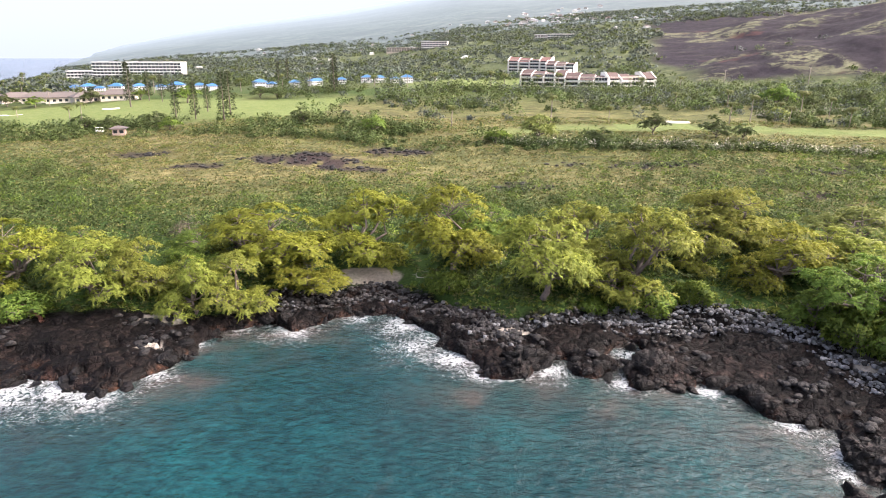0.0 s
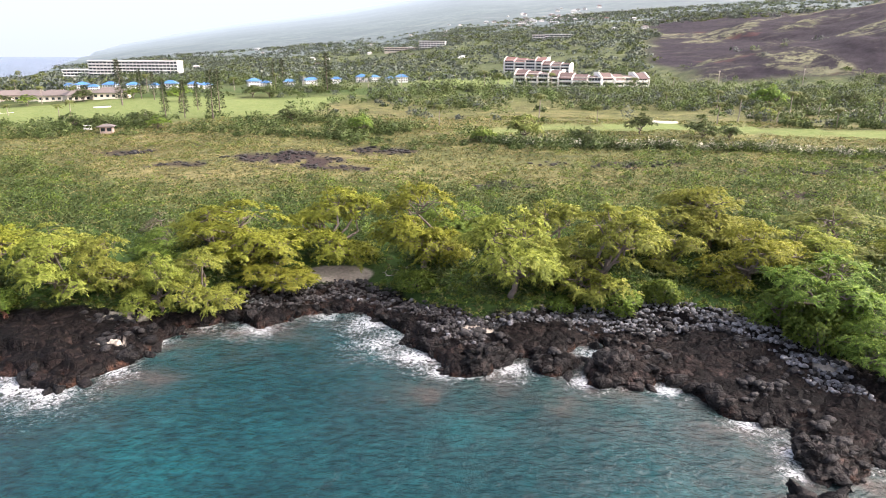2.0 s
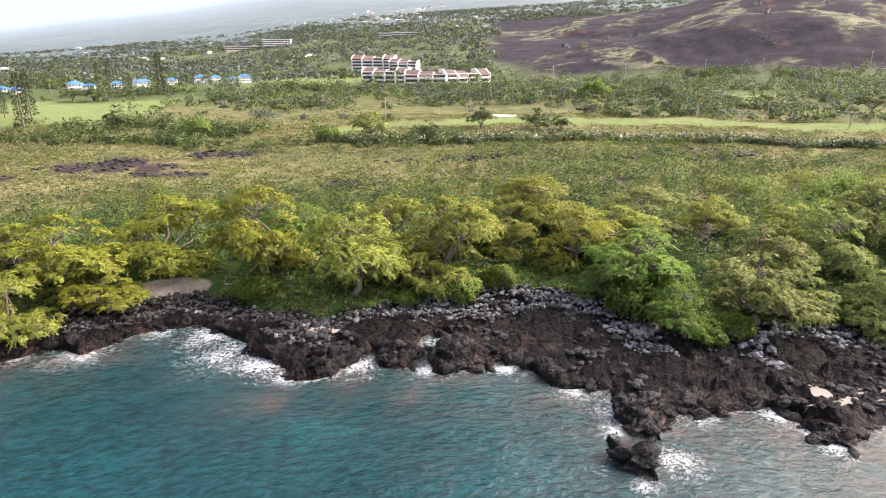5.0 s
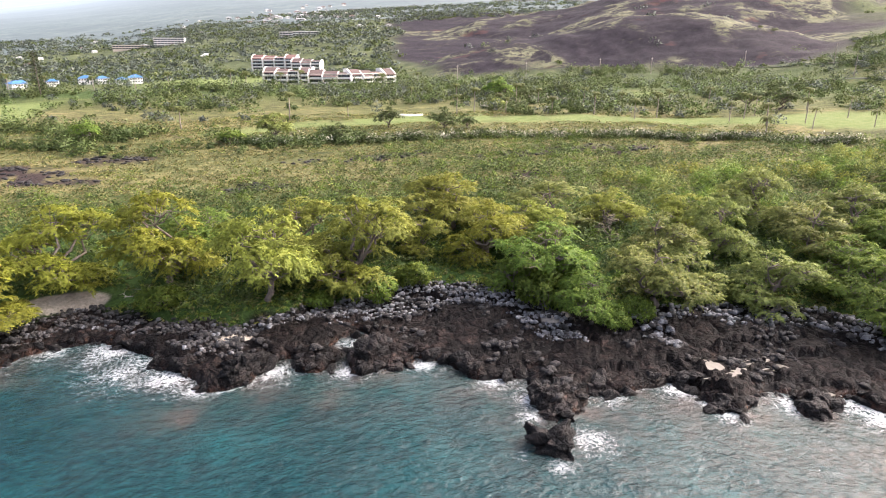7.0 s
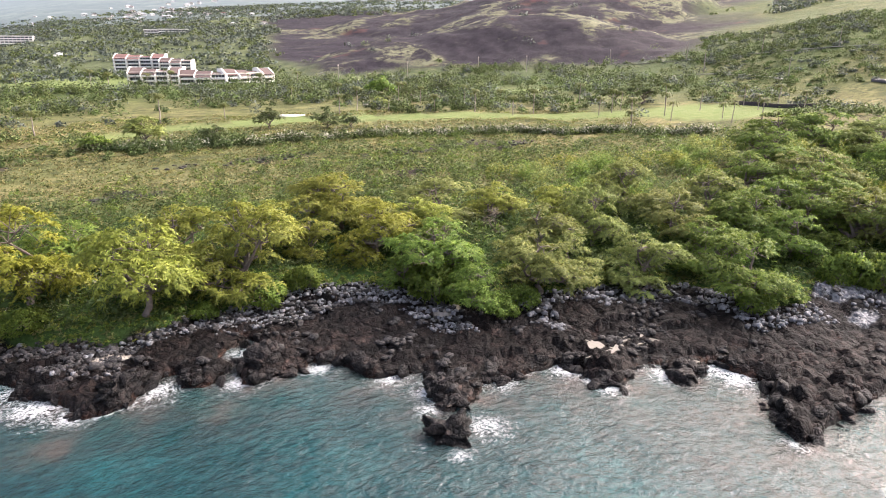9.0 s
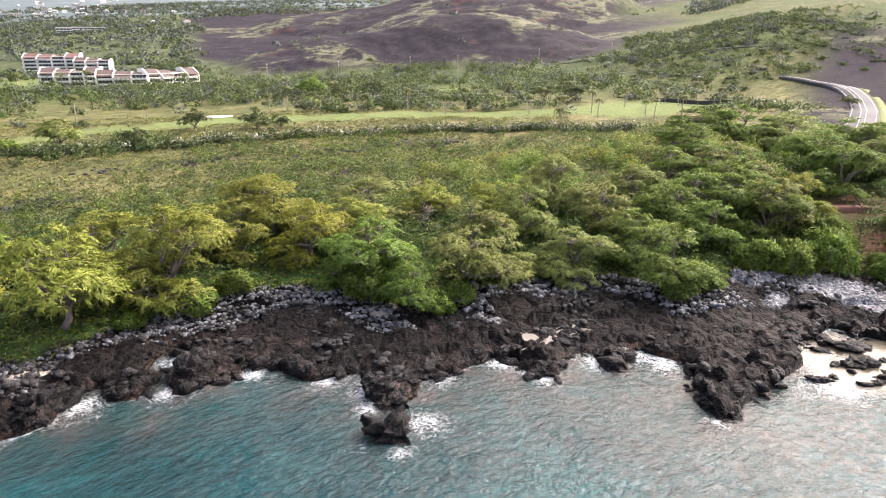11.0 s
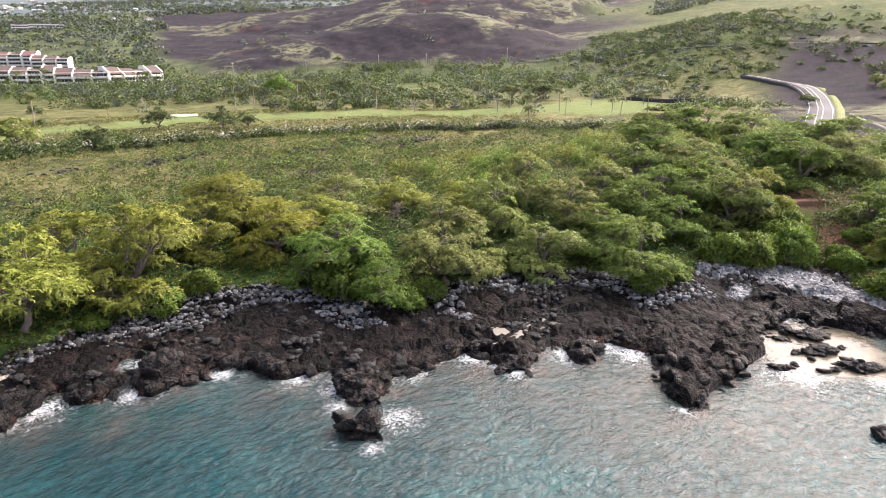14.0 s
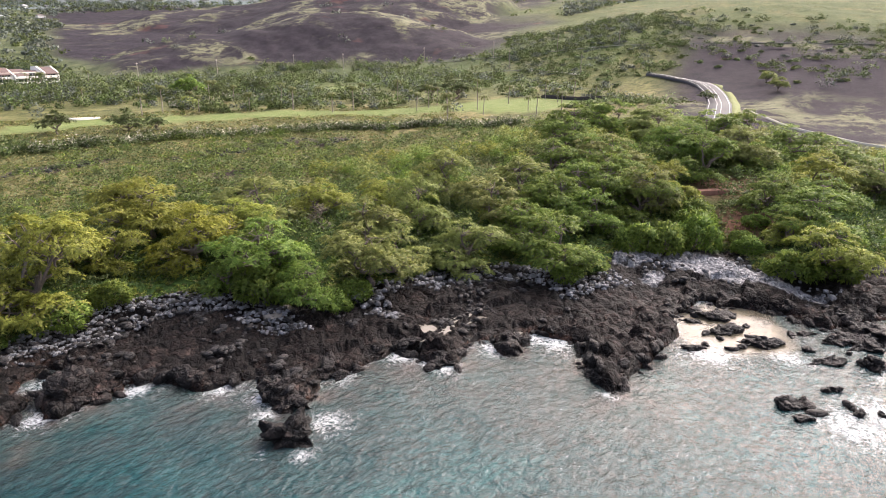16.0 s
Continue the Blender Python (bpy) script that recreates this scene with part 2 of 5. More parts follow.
def grid_np(xs, ys):
    gx, gy = np.meshgrid(xs, ys)
    n, m = len(xs), len(ys)
    i = (np.arange(m - 1)[:, None] * n + np.arange(n - 1)[None]).ravel()
    return gx.ravel(), gy.ravel(), np.stack([i, i + 1, i + n + 1, i + n], 1)


def graded(lo, hi, fine, low_end, high_end, grow=1.07):
    xs = list(np.arange(lo, hi, fine))
    s = fine
    while xs[-1] < high_end:
        s *= grow
        xs.append(xs[-1] + s)
    s, left = fine, [lo]
    while left[-1] > low_end:
        s *= grow
        left.append(left[-1] - s)
    return np.array(left[:0:-1] + xs)


# ---- materials ----
def material(name, rough=0.8):
    m = bpy.data.materials.new(name)
    m.use_nodes = True
    nt = m.node_tree
    b = nt.nodes["Principled BSDF"]
    b.inputs["Roughness"].default_value = rough
    return m, nt, b


def node(nt, kind, **kw):
    n = nt.nodes.new(kind)
    for key, v in kw.items():
        if key in n.inputs:
            n.inputs[key].default_value = v
    return n


def ramp(nt, src, stops):
    r = nt.nodes.new("ShaderNodeValToRGB")
    while len(r.color_ramp.elements) < len(stops):
        r.color_ramp.elements.new(0.5)
    for e, (p, c) in zip(r.color_ramp.elements, stops):
        e.position, e.color = p, (*c, 1)
    nt.links.new(src, r.inputs[0])
    return r.outputs[0]


def mixc(nt, fac, a, b, blend="MIX"):
    m = nt.nodes.new("ShaderNodeMix")
    m.data_type, m.blend_type = "RGBA", blend
    for sock, v in ((m.inputs[0], fac), (m.inputs[6], a), (m.inputs[7], b)):
        if isinstance(v, (int, float)):
            sock.default_value = v
        elif isinstance(v, tuple):
            sock.default_value = (*v, 1)
        else:
            nt.links.new(v, sock)
    return m.outputs[2]


def calc(nt, op, a, b=0.0, clamp=False):
    m = nt.nodes.new("ShaderNodeMath")
    m.operation, m.use_clamp = op, clamp
    for sock, v in zip(m.inputs, (a, b)):
        if isinstance(v, (int, float)):
            sock.default_value = v
        else:
            nt.links.new(v, sock)
    return m.outputs[0]


def place(nt):
    return nt.nodes.new("ShaderNodeNewGeometry").outputs["Position"]


def tex(nt, scale, detail=5.0, rough=0.6, stretch=None, warp=0.0):
    pos = place(nt)
    if stretch:
        mp = nt.nodes.new("ShaderNodeMapping")
        mp.inputs["Scale"].default_value = stretch
        nt.links.new(pos, mp.inputs[0])
        pos = mp.outputs[0]
    n = node(nt, "ShaderNodeTexNoise", Scale=scale, Detail=detail, Roughness=rough, Distortion=warp)
    nt.links.new(pos, n.inputs["Vector"])
    return n.outputs["Fac"]


def attr(nt, name):
    a = nt.nodes.new("ShaderNodeAttribute")
    a.attribute_name = name
    return a.outputs["Fac"]


def bump(nt, b, height, strength, distance):
    n = node(nt, "ShaderNodeBump", Strength=strength, Distance=distance)
    nt.links.new(height, n.inputs["Height"])
    nt.links.new(n.outputs[0], b.inputs["Normal"])


def plain(name, color, rough=0.7, vary=0.25, size=1.0, metal=0.0, relief=0.0):
    """A painted, stony or plastic surface with two scales of variation."""
    m, nt, b = material(name, rough)
    dark = tuple(c * (1 - vary) for c in color)
    light = tuple(min(1, c * (1 + vary)) for c in color)
    col = ramp(nt, tex(nt, 1.0 / size), [(0.3, dark), (0.7, light)])
    col = mixc(nt, 0.35, col, ramp(nt, tex(nt, 9.0 / size), [(0.3, dark), (0.7, light)]))
    nt.links.new(col, b.inputs["Base Color"])
    b.inputs["Metallic"].default_value = metal
    if relief:
        bump(nt, b, tex(nt, 14.0 / size), 0.6, relief)
    return m


def leafy(name, dark, mid, light, glow=0.35, rough=0.55):
    """Leaves: coloured leaf by leaf and plant by plant, letting some light through."""
    m, nt, b = material(name, rough)
    isl = nt.nodes.new("ShaderNodeNewGeometry").outputs["Random Per Island"]
    rnd = nt.nodes.new("ShaderNodeObjectInfo").outputs["Random"]
    col = ramp(nt, isl, [(0.0, dark), (0.32, mid), (0.7, mid), (1.0, light)])
    patch = ramp(nt, tex(nt, 0.7, 4, 0.65), [(0.36, dark), (0.64, light)])
    col = mixc(nt, 0.2, col, patch)
    shade = nt.nodes.new("ShaderNodeHueSaturation")
    nt.links.new(col, shade.inputs["Color"])
    nt.links.new(calc(nt, "ADD", calc(nt, "MULTIPLY", rnd, 0.022), 0.492), shade.inputs["Hue"])
    nt.links.new(calc(nt, "ADD", calc(nt, "MULTIPLY", rnd, 0.3), 0.85), shade.inputs["Value"])
    col = shade.outputs[0]
    nt.links.new(col, b.inputs["Base Color"])
    b.inputs["Specular IOR Level"].default_value = 0.25
    tr = nt.nodes.new("ShaderNodeBsdfTranslucent")
    nt.links.new(col, tr.inputs[0])
    mix = nt.nodes.new("ShaderNodeMixShader")
    mix.inputs[0].default_value = glow
    nt.links.new(b.outputs[0], mix.inputs[1])
    nt.links.new(tr.outputs[0], mix.inputs[2])
    nt.links.new(mix.outputs[0], nt.nodes["Material Output"].inputs[0])
    return m


def lava_surface(nt):
    """Colour and relief of broken lava: slabs of differing tone, dry grey crusts, and cracks at two sizes with their
    shade painted in.
    """
    wob = nt.nodes.new("ShaderNodeTexNoise")
    wob.inputs["Scale"].default_value, wob.inputs["Detail"].default_value = 0.8, 4.0
    nt.links.new(place(nt), wob.inputs["Vector"])
    pos = mixc(nt, 0.5, place(nt), wob.outputs["Color"], "LINEAR_LIGHT")
    rock = ramp(nt, tex(nt, 2.4, 8, 0.72), [(0.30, (0.002, 0.0016, 0.0016)), (0.5, (0.0066, 0.0051, 0.0047)), (0.66, (0.018, 0.0137, 0.0122)), (0.82, (0.08, 0.062, 0.053))])
    rock = mixc(nt, 1.0, rock, ramp(nt, tex(nt, 0.11, 6, 0.7), [(0.36, (0.55, 0.53, 0.53)), (0.55, (1, 0.95, 0.92)), (0.68, (2.6, 2.42, 2.3))]), "MULTIPLY")
    relief = None
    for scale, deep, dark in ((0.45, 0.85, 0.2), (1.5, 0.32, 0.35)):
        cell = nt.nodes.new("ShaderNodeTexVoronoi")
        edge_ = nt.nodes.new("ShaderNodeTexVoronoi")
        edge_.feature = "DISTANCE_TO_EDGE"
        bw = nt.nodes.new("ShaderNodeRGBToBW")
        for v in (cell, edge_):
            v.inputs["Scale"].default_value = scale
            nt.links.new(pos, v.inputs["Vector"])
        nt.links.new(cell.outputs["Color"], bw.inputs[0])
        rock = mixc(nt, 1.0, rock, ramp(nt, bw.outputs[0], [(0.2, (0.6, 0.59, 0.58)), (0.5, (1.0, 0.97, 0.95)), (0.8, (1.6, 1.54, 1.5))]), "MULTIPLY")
        # crevice shade painted into the colour along the cell edges
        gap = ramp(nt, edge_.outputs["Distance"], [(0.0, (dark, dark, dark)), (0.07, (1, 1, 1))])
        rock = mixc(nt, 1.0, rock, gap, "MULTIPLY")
        lift = calc(nt, "MULTIPLY", calc(nt, "ADD", calc(nt, "MULTIPLY", bw.outputs[0], 0.6), calc(nt, "MINIMUM", calc(nt, "MULTIPLY", edge_.outputs["Distance"], 6.0), 1.0)), deep)
        relief = lift if relief is None else calc(nt, "ADD", relief, lift)
    return rock, relief


def ground_material():
    m, nt, b = material("ground", 0.9)
    fine, mid, big = tex(nt, 2.2, 8, 0.7), tex(nt, 0.35, 6, 0.65), tex(nt, 0.05, 5, 0.6)
    # grass and dry scrub
    grass = ramp(nt, fine, [(0.25, (0.05, 0.05, 0.02)), (0.5, (0.155, 0.138, 0.058)), (0.75, (0.29, 0.24, 0.135))])
    grass2 = ramp(nt, mid, [(0.3, (0.06, 0.07, 0.023)), (0.5, (0.155, 0.145, 0.055)), (0.7, (0.28, 0.23, 0.14))])
    grass = mixc(nt, 0.55, grass, grass2)
    sward = ramp(nt, tex(nt, 0.045, 10, 0.78, (1, 1.6, 1), 0.6), [(0.38, (0.035, 0.04, 0.018)), (0.5, (0.12, 0.115, 0.045)), (0.62, (0.28, 0.235, 0.11))])
    grass = mixc(nt, 0.6, grass, sward)
    dark_patch = ramp(nt, tex(nt, 0.13, 8, 0.76, (1, 1.8, 1), 0.8), [(0.50, (0, 0, 0)), (0.58, (0.9, 0.9, 0.9))])
    grass = mixc(nt, dark_patch, grass, ramp(nt, fine, [(0.3, (0.022, 0.022, 0.014)), (0.7, (0.075, 0.07, 0.03))]))
    lush = ramp(nt, fine, [(0.25, (0.015, 0.03, 0.0084)), (0.6, (0.05, 0.085, 0.021)), (0.8, (0.1, 0.13, 0.042))])
    col = mixc(nt, attr(nt, "lush"), grass, lush)
    wood = ramp(nt, tex(nt, 0.07, 8, 0.75), [(0.3, (0.04, 0.05, 0.024)), (0.55, (0.09, 0.105, 0.05)), (0.75, (0.18, 0.18, 0.09))])
    col = mixc(nt, attr(nt, "forest"), col, wood)
    # mown turf
    turf = ramp(nt, mid, [(0.3, (0.10, 0.135, 0.04)), (0.7, (0.165, 0.19, 0.07))])
    col = mixc(nt, attr(nt, "turf"), col, turf)
    # old lava showing through
    lava = ramp(nt, fine, [(0.3, (0.018, 0.013, 0.012)), (0.6, (0.045, 0.033, 0.030)), (0.85, (0.10, 0.075, 0.06))])
    col = mixc(nt, attr(nt, "lava"), col, lava)
    # the old flows on the hills: dark clinker crossed by grassy ridges
    veins = calc(nt, "ADD", calc(nt, "MULTIPLY", tex(nt, 0.012, 9, 0.72, (1, 1, 2.5), 0.7), 0.6), calc(nt, "MULTIPLY", tex(nt, 0.06, 9, 0.75, (1, 1.4, 2.5), 1.0), 0.4))
    flow = mixc(nt, calc(nt, "MULTIPLY", calc(nt, "ADD", attr(nt, "tops"), calc(nt, "MULTIPLY", ramp(nt, veins, [(0.53, (0, 0, 0)), (0.60, (1, 1, 1))]), 0.35)), ramp(nt, tex(nt, 0.05, 12, 0.82, (1, 1, 2), 0.5), [(0.475, (0.03, 0.03, 0.03)), (0.535, (1, 1, 1))]), True), ramp(nt, tex(nt, 0.12, 6, 0.7), [(0.3, (0.016, 0.0135, 0.0165)), (0.7, (0.036, 0.030, 0.0365))]), ramp(nt, tex(nt, 0.09, 6, 0.7), [(0.35, (0.085, 0.09, 0.05)), (0.65, (0.185, 0.18, 0.11))]))
    flow = mixc(nt, ramp(nt, tex(nt, 0.017, 4, 0.6), [(0.63, (0, 0, 0)), (0.70, (0.5, 0.5, 0.5))]), flow, (0.10, 0.045, 0.036))
    col = mixc(nt, attr(nt, "hill"), col, flow)
    soil = ramp(nt, fine, [(0.3, (0.075, 0.042, 0.026)), (0.7, (0.18, 0.10, 0.065))])
    col = mixc(nt, attr(nt, "soil"), col, soil)
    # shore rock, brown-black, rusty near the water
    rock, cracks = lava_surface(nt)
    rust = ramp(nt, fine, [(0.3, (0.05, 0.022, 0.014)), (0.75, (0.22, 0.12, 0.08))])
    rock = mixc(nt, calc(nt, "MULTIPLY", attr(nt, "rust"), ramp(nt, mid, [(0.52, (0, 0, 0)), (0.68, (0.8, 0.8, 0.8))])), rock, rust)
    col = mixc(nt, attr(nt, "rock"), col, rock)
    sand = ramp(nt, fine, [(0.25, (0.22, 0.19, 0.15)), (0.75, (0.45, 0.40, 0.34))])
    col = mixc(nt, attr(nt, "sand"), col, sand)
    peb = node(nt, "ShaderNodeTexVoronoi", Scale=3.0)
    nt.links.new(place(nt), peb.inputs["Vector"])
    pebbles = ramp(nt, peb.outputs["Color"], [(0.1, (0.05, 0.05, 0.055)), (0.5, (0.17, 0.17, 0.175)), (0.95, (0.36, 0.355, 0.35))])
    col = mixc(nt, attr(nt, "pebble"), col, pebbles)
    nt.links.new(col, b.inputs["Base Color"])
    wet = calc(nt, "MULTIPLY", attr(nt, "wet"), 0.55)
    nt.links.new(calc(nt, "ADD", 0.08, calc(nt, "MULTIPLY", attr(nt, "rock"), 0.04)), b.inputs["Specular IOR Level"])
    nt.links.new(calc(nt, "SUBTRACT", calc(nt, "SUBTRACT", 0.92, calc(nt, "MULTIPLY", attr(nt, "rock"), 0.25)), wet), b.inputs["Roughness"])
    relief = calc(nt, "ADD", tex(nt, 1.1, 7, 0.6), calc(nt, "MULTIPLY", fine, 0.3))
    relief = calc(nt, "ADD", relief, calc(nt, "MULTIPLY", cracks, attr(nt, "rock")))
    bump(nt, b, relief, 1.0, 0.22)
    return m


def sea_material():
    m, nt, b = material("sea_water", 0.12)
    b.inputs["IOR"].default_value = 1.33
    big, mid = tex(nt, 0.05, 5, 0.6), tex(nt, 0.22, 4, 0.6)
    col = ramp(nt, big, [(0.34, (0.0025, 0.021, 0.025)), (0.54, (0.0035, 0.030, 0.0345)), (0.76, (0.005, 0.060, 0.065))])
    # small chop: light and dark of the ripples painted as paler and darker flecks
    chop_shading = ramp(nt, tex(nt, 0.9, 5, 0.65, (0.7, 1.3, 1), 0.5), [(0.36, (0.5, 0.55, 0.57)), (0.5, (1, 1, 1)), (0.66, (1.7, 1.5, 1.45))])
    col = mixc(nt, 0.8, col, chop_shading, "MULTIPLY")
    bed = ramp(nt, mid, [(0.35, (0.018, 0.040, 0.038)), (0.65, (0.062, 0.048, 0.040))])
    col = mixc(nt, attr(nt, "shallow"), col, bed)
    sand = ramp(nt, mid, [(0.3, (0.035, 0.032, 0.024)), (0.5, (0.085, 0.073, 0.05)), (0.7, (0.15, 0.128, 0.088))])
    col = mixc(nt, attr(nt, "lagoon"), col, sand)
    # foam where the swell breaks, torn into strands
    warp = tex(nt, 1.1, 7, 0.68, warp=1.6)
    strands = calc(nt, "ABSOLUTE", calc(nt, "SUBTRACT", warp, 0.5))
    strands = calc(nt, "SUBTRACT", 1.0, calc(nt, "MULTIPLY", strands, 8.0), True)
    lace = calc(nt, "ADD", calc(nt, "MULTIPLY", strands, 0.42), calc(nt, "MULTIPLY", calc(nt, "SUBTRACT", tex(nt, 1.5, 9, 0.8), 0.26), 1.0))
    froth = calc(nt, "MULTIPLY", calc(nt, "SUBTRACT", calc(nt, "ADD", lace, attr(nt, "foam")), 0.95), 1.5, True)
    col = mixc(nt, froth, col, (0.76, 0.78, 0.79))
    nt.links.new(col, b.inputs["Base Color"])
    calm = calc(nt, "SUBTRACT", 1.0, calc(nt, "MULTIPLY", attr(nt, "lagoon"), 0.7))
    nt.links.new(calc(nt, "ADD", 0.09, calc(nt, "MULTIPLY", froth, 0.6)), b.inputs["Roughness"])
    swell = tex(nt, 0.22, 2, 0.5, (0.8, 1.4, 1))
    wave = calc(nt, "ADD", calc(nt, "MULTIPLY", tex(nt, 0.95, 5, 0.62, (0.8, 1.2, 1), 0.3), 0.8), calc(nt, "ADD", calc(nt, "MULTIPLY", swell, 0.7), calc(nt, "MULTIPLY", tex(nt, 2.4, 3, 0.6, (0.8, 1.2, 1)), 0.22)))
    n = node(nt, "ShaderNodeBump", Distance=0.42)
    nt.links.new(calm, n.inputs["Strength"])
    nt.links.new(wave, n.inputs["Height"])
    nt.links.new(n.outputs[0], b.inputs["Normal"])
    return m


GROUND, SEA = ground_material(), sea_material()
LEAF_GOLD = leafy("golden_leaves", (0.095, 0.105, 0.013), (0.24, 0.255, 0.03), (0.38, 0.385, 0.046), 0.4)
LEAF_LIME = leafy("lime_leaves", (0.09, 0.108, 0.018), (0.235, 0.258, 0.04), (0.40, 0.41, 0.074), 0.4)
LEAF_GREEN = leafy("green_leaves", (0.05, 0.082, 0.012), (0.145, 0.212, 0.032), (0.29, 0.36, 0.062), 0.4)
LEAF_GREY = leafy("grey_green_leaves", (0.085, 0.106, 0.027), (0.20, 0.23, 0.057), (0.35, 0.37, 0.097), 0.4)
LEAF_MID = leafy("mid_green_leaves", (0.036, 0.055, 0.016), (0.10, 0.135, 0.036), (0.19, 0.225, 0.068), 0.3)
LEAF_DARK = leafy("dark_leaves", (0.025, 0.042, 0.012), (0.072, 0.105, 0.028), (0.14, 0.17, 0.052))
LEAF_OLIVE = leafy("olive_leaves", (0.035, 0.05, 0.016), (0.10, 0.13, 0.04), (0.19, 0.21, 0.075))
LEAF_DRY = leafy("dry_twigs", (0.08, 0.06, 0.045), (0.19, 0.15, 0.10), (0.30, 0.25, 0.18), 0.15)
# distance haze put into the leaf colour: greyer and bluer than nearer leaves
LEAF_HAZED = leafy("hazed_leaves", (0.05, 0.065, 0.054), (0.1, 0.12, 0.0945), (0.16, 0.17, 0.135), 0.2)
BARK = plain("bark", (0.15, 0.12, 0.10), 0.9, 0.5, 0.5, relief=0.05)

# ---- ground and sea ----
gx, gy, gf = grid_np(graded(-72, 122, 0.38, -1250, 1500), graded(10, 98, 0.38, -420, 1300))
ca, cr = polar(gx, gy)
far_face = (cr[gf].min(1) > 445) & (ca[gf].min(1) > -50) & (ca[gf].max(1) < 96)
# beyond the golf course the sheet goes on in rings
pa, pr, pf = grid_np(np.linspace(-54, 100, 720), 425 * 1.0078 ** np.arange(141))
gf = np.concatenate([gf[~far_face], pf[:, ::-1] + len(gx)])
gx, gy = np.concatenate([gx, 9 + pr * np.sin(np.radians(pa))]), np.concatenate([gy, pr * np.cos(np.radians(pa))])
gz, sd, vd, ga, gr = ground_z(gx, gy, True, True)
n1, n2, n3 = fbm(gx, gy, 9, 4, 71), fbm(gx, gy, 30, 4, 73), fbm(gx, gy, 110, 4, 75)
edge = vd + 1.2 * fbm(gx, gy, 4, 3, 77)
rock = step(0.8, -0.4, edge)


def blob(x, y, rx, ry=None, power=2):
    return np.exp(-(((gx - x) / rx) ** 2 + ((gy - y) / (ry or rx)) ** 2) ** (power / 2))


sand = np.clip(sum(blob(*b, 4) for b in ((-13.5, 95.8, 6.0, 2.6), (-40.6, 79.5, 4, 1.3), (8.3, 78, 2.2, 1.0), (-38.7, 72, 2, 0.7), (49.3, 68, 2.2, 1.3))), 0, 1)
sand = step(0.45, 0.65, sand + 0.35 * n1)
pebble = np.clip(sum(blob(*b, 4) for b in ((103, 44, 6, 3.5), (108, 36, 5, 5), (97.5, 38, 3, 1.6), (108.5, 28, 3.5, 5), (107, 19.5, 2, 4))), 0, 1)
pebble = step(0.4, 0.6, pebble + 0.3 * n1)
lava = lava_at(gx, gy, vd, gr)
hill = step(14, 16.5, ga + 2 * n3 - 0.9 * step(800, 560, gr) * 4) * step(57, 51, ga + 4 * n3) * step(535, 556, gr + 14 * n3)
ridges = 0.35 - np.abs(fbm(gx, gy, 120, 4, 65))
tops = step(0.23, 0.36, ridges + 0.26 * fbm(gx, gy, 34, 5, 69) + 0.10 * step(660, 690, gr) * step(730, 700, gr) + 0.05 * step(760, 900, gr) + 0.10 * step(40, 50, ga))
right = step(65, 69, ga + 3 * n3) * step(215, 240, gr + 15 * n3) * step(520, 440, gr + 25 * n3)
open_slope = step(51, 57, ga + 3 * n3) * step(300, 380, gr)
hills = np.clip(np.maximum(hill, right), 0, 1)
soil = np.clip(blob(148, 46, 12, 7, 4) + blob(129, 36, 9, 7, 4) + 0.8 * blob(116, 22, 5, 6, 4), 0, 1) * step(1, 4, vd)
lush = step(70, 34, vd + 14 * n2) + step(0.0, 0.4, n2 + 0.35 * step(150, 230, gr)) * 0.3 + step(300, 420, gr) * 0.6 - 0.25 * open_slope
turf = np.maximum(turf_at(gx + 2.5 * n1, gy + 2.5 * n2) * 1.0, np.clip(blob(15, 520, 60, 90, 4) + blob(-30, 690, 40, 60, 4) + blob(215, 290, 45, 12, 4), 0, 1))
ground = new("ground", mesh_np("ground", np.stack([gx, gy, gz], 1), gf, [GROUND], {
    "rock": rock, "sand": sand * step(-2, 1, sd), "pebble": pebble, "lava": lava, "hill": hills, "tops": tops, "forest": step(420, 560, gr) * (1 - 0.75 * open_slope), "soil": soil * (1 - rock), "turf": np.clip(turf, 0, 1), "lush": np.clip(lush, 0, 1),
    "rust": 0.9 * step(1.2, 0.2, gz) * rock, "wet": step(1.3, 0.2, gz) * rock}, smooth=False))
tagged(ground, "rugged black lava shore rising to scrub and grassy land", "ground", kind="structure")

sx, sy, sf = grid_np(graded(-76, 118, 0.8, -4800, 4800, 1.18), graded(-12, 92, 0.8, -4800, 4800, 1.18))
ssd = signed(COAST, sx, sy)
FOAM = [(-50, 62.6, 4.0), (-45, 62.6, 3.6), (-40, 61.6, 3.4), (-36, 67, 2.0), (-34, 75, 1.5), (-30, 80.5, 1.6), (-22.5, 79.6, 2.8), (-14, 84.6, 2.4), (-7.5, 82.2, 3.6), (-3.6, 76.5, 4.0), (0.4, 72.6, 3.0), (3.6, 68.6, 1.6), (12.3, 69.6, 2.4),
        (22, 74, 2.3), (20.2, 66.5, 1.6), (29.5, 65.2, 1.9), (36, 58.7, 1.8), (38, 54, 1.4), (36.6, 50.6, 1.1), (33, 45.2, 0.8), (39.9, 45.2, 2.0), (35.4, 42.6, 0.9), (46.5, 51, 1.4), (54.8, 49.8, 1.7), (56.3, 44, 1.2),
        (64.4, 43, 1.8), (70.2, 40.6, 2.2), (71, 38.2, 2.4), (64.2, 27, 1.0), (81, 22.5, 2.8), (87, 15.5, 1.8), (98, 12, 2.2), (76, 6.5, 3.4), (80, 4, 3.0), (90, 5, 2.4)]
torn = 0.55 + 0.45 * fbm(sx, sy, 3.0, 3, 91)
calm_ = 0.12 + 0.88 * step(-0.25, 0.35, fbm(sx, sy, 7.0, 2, 99))
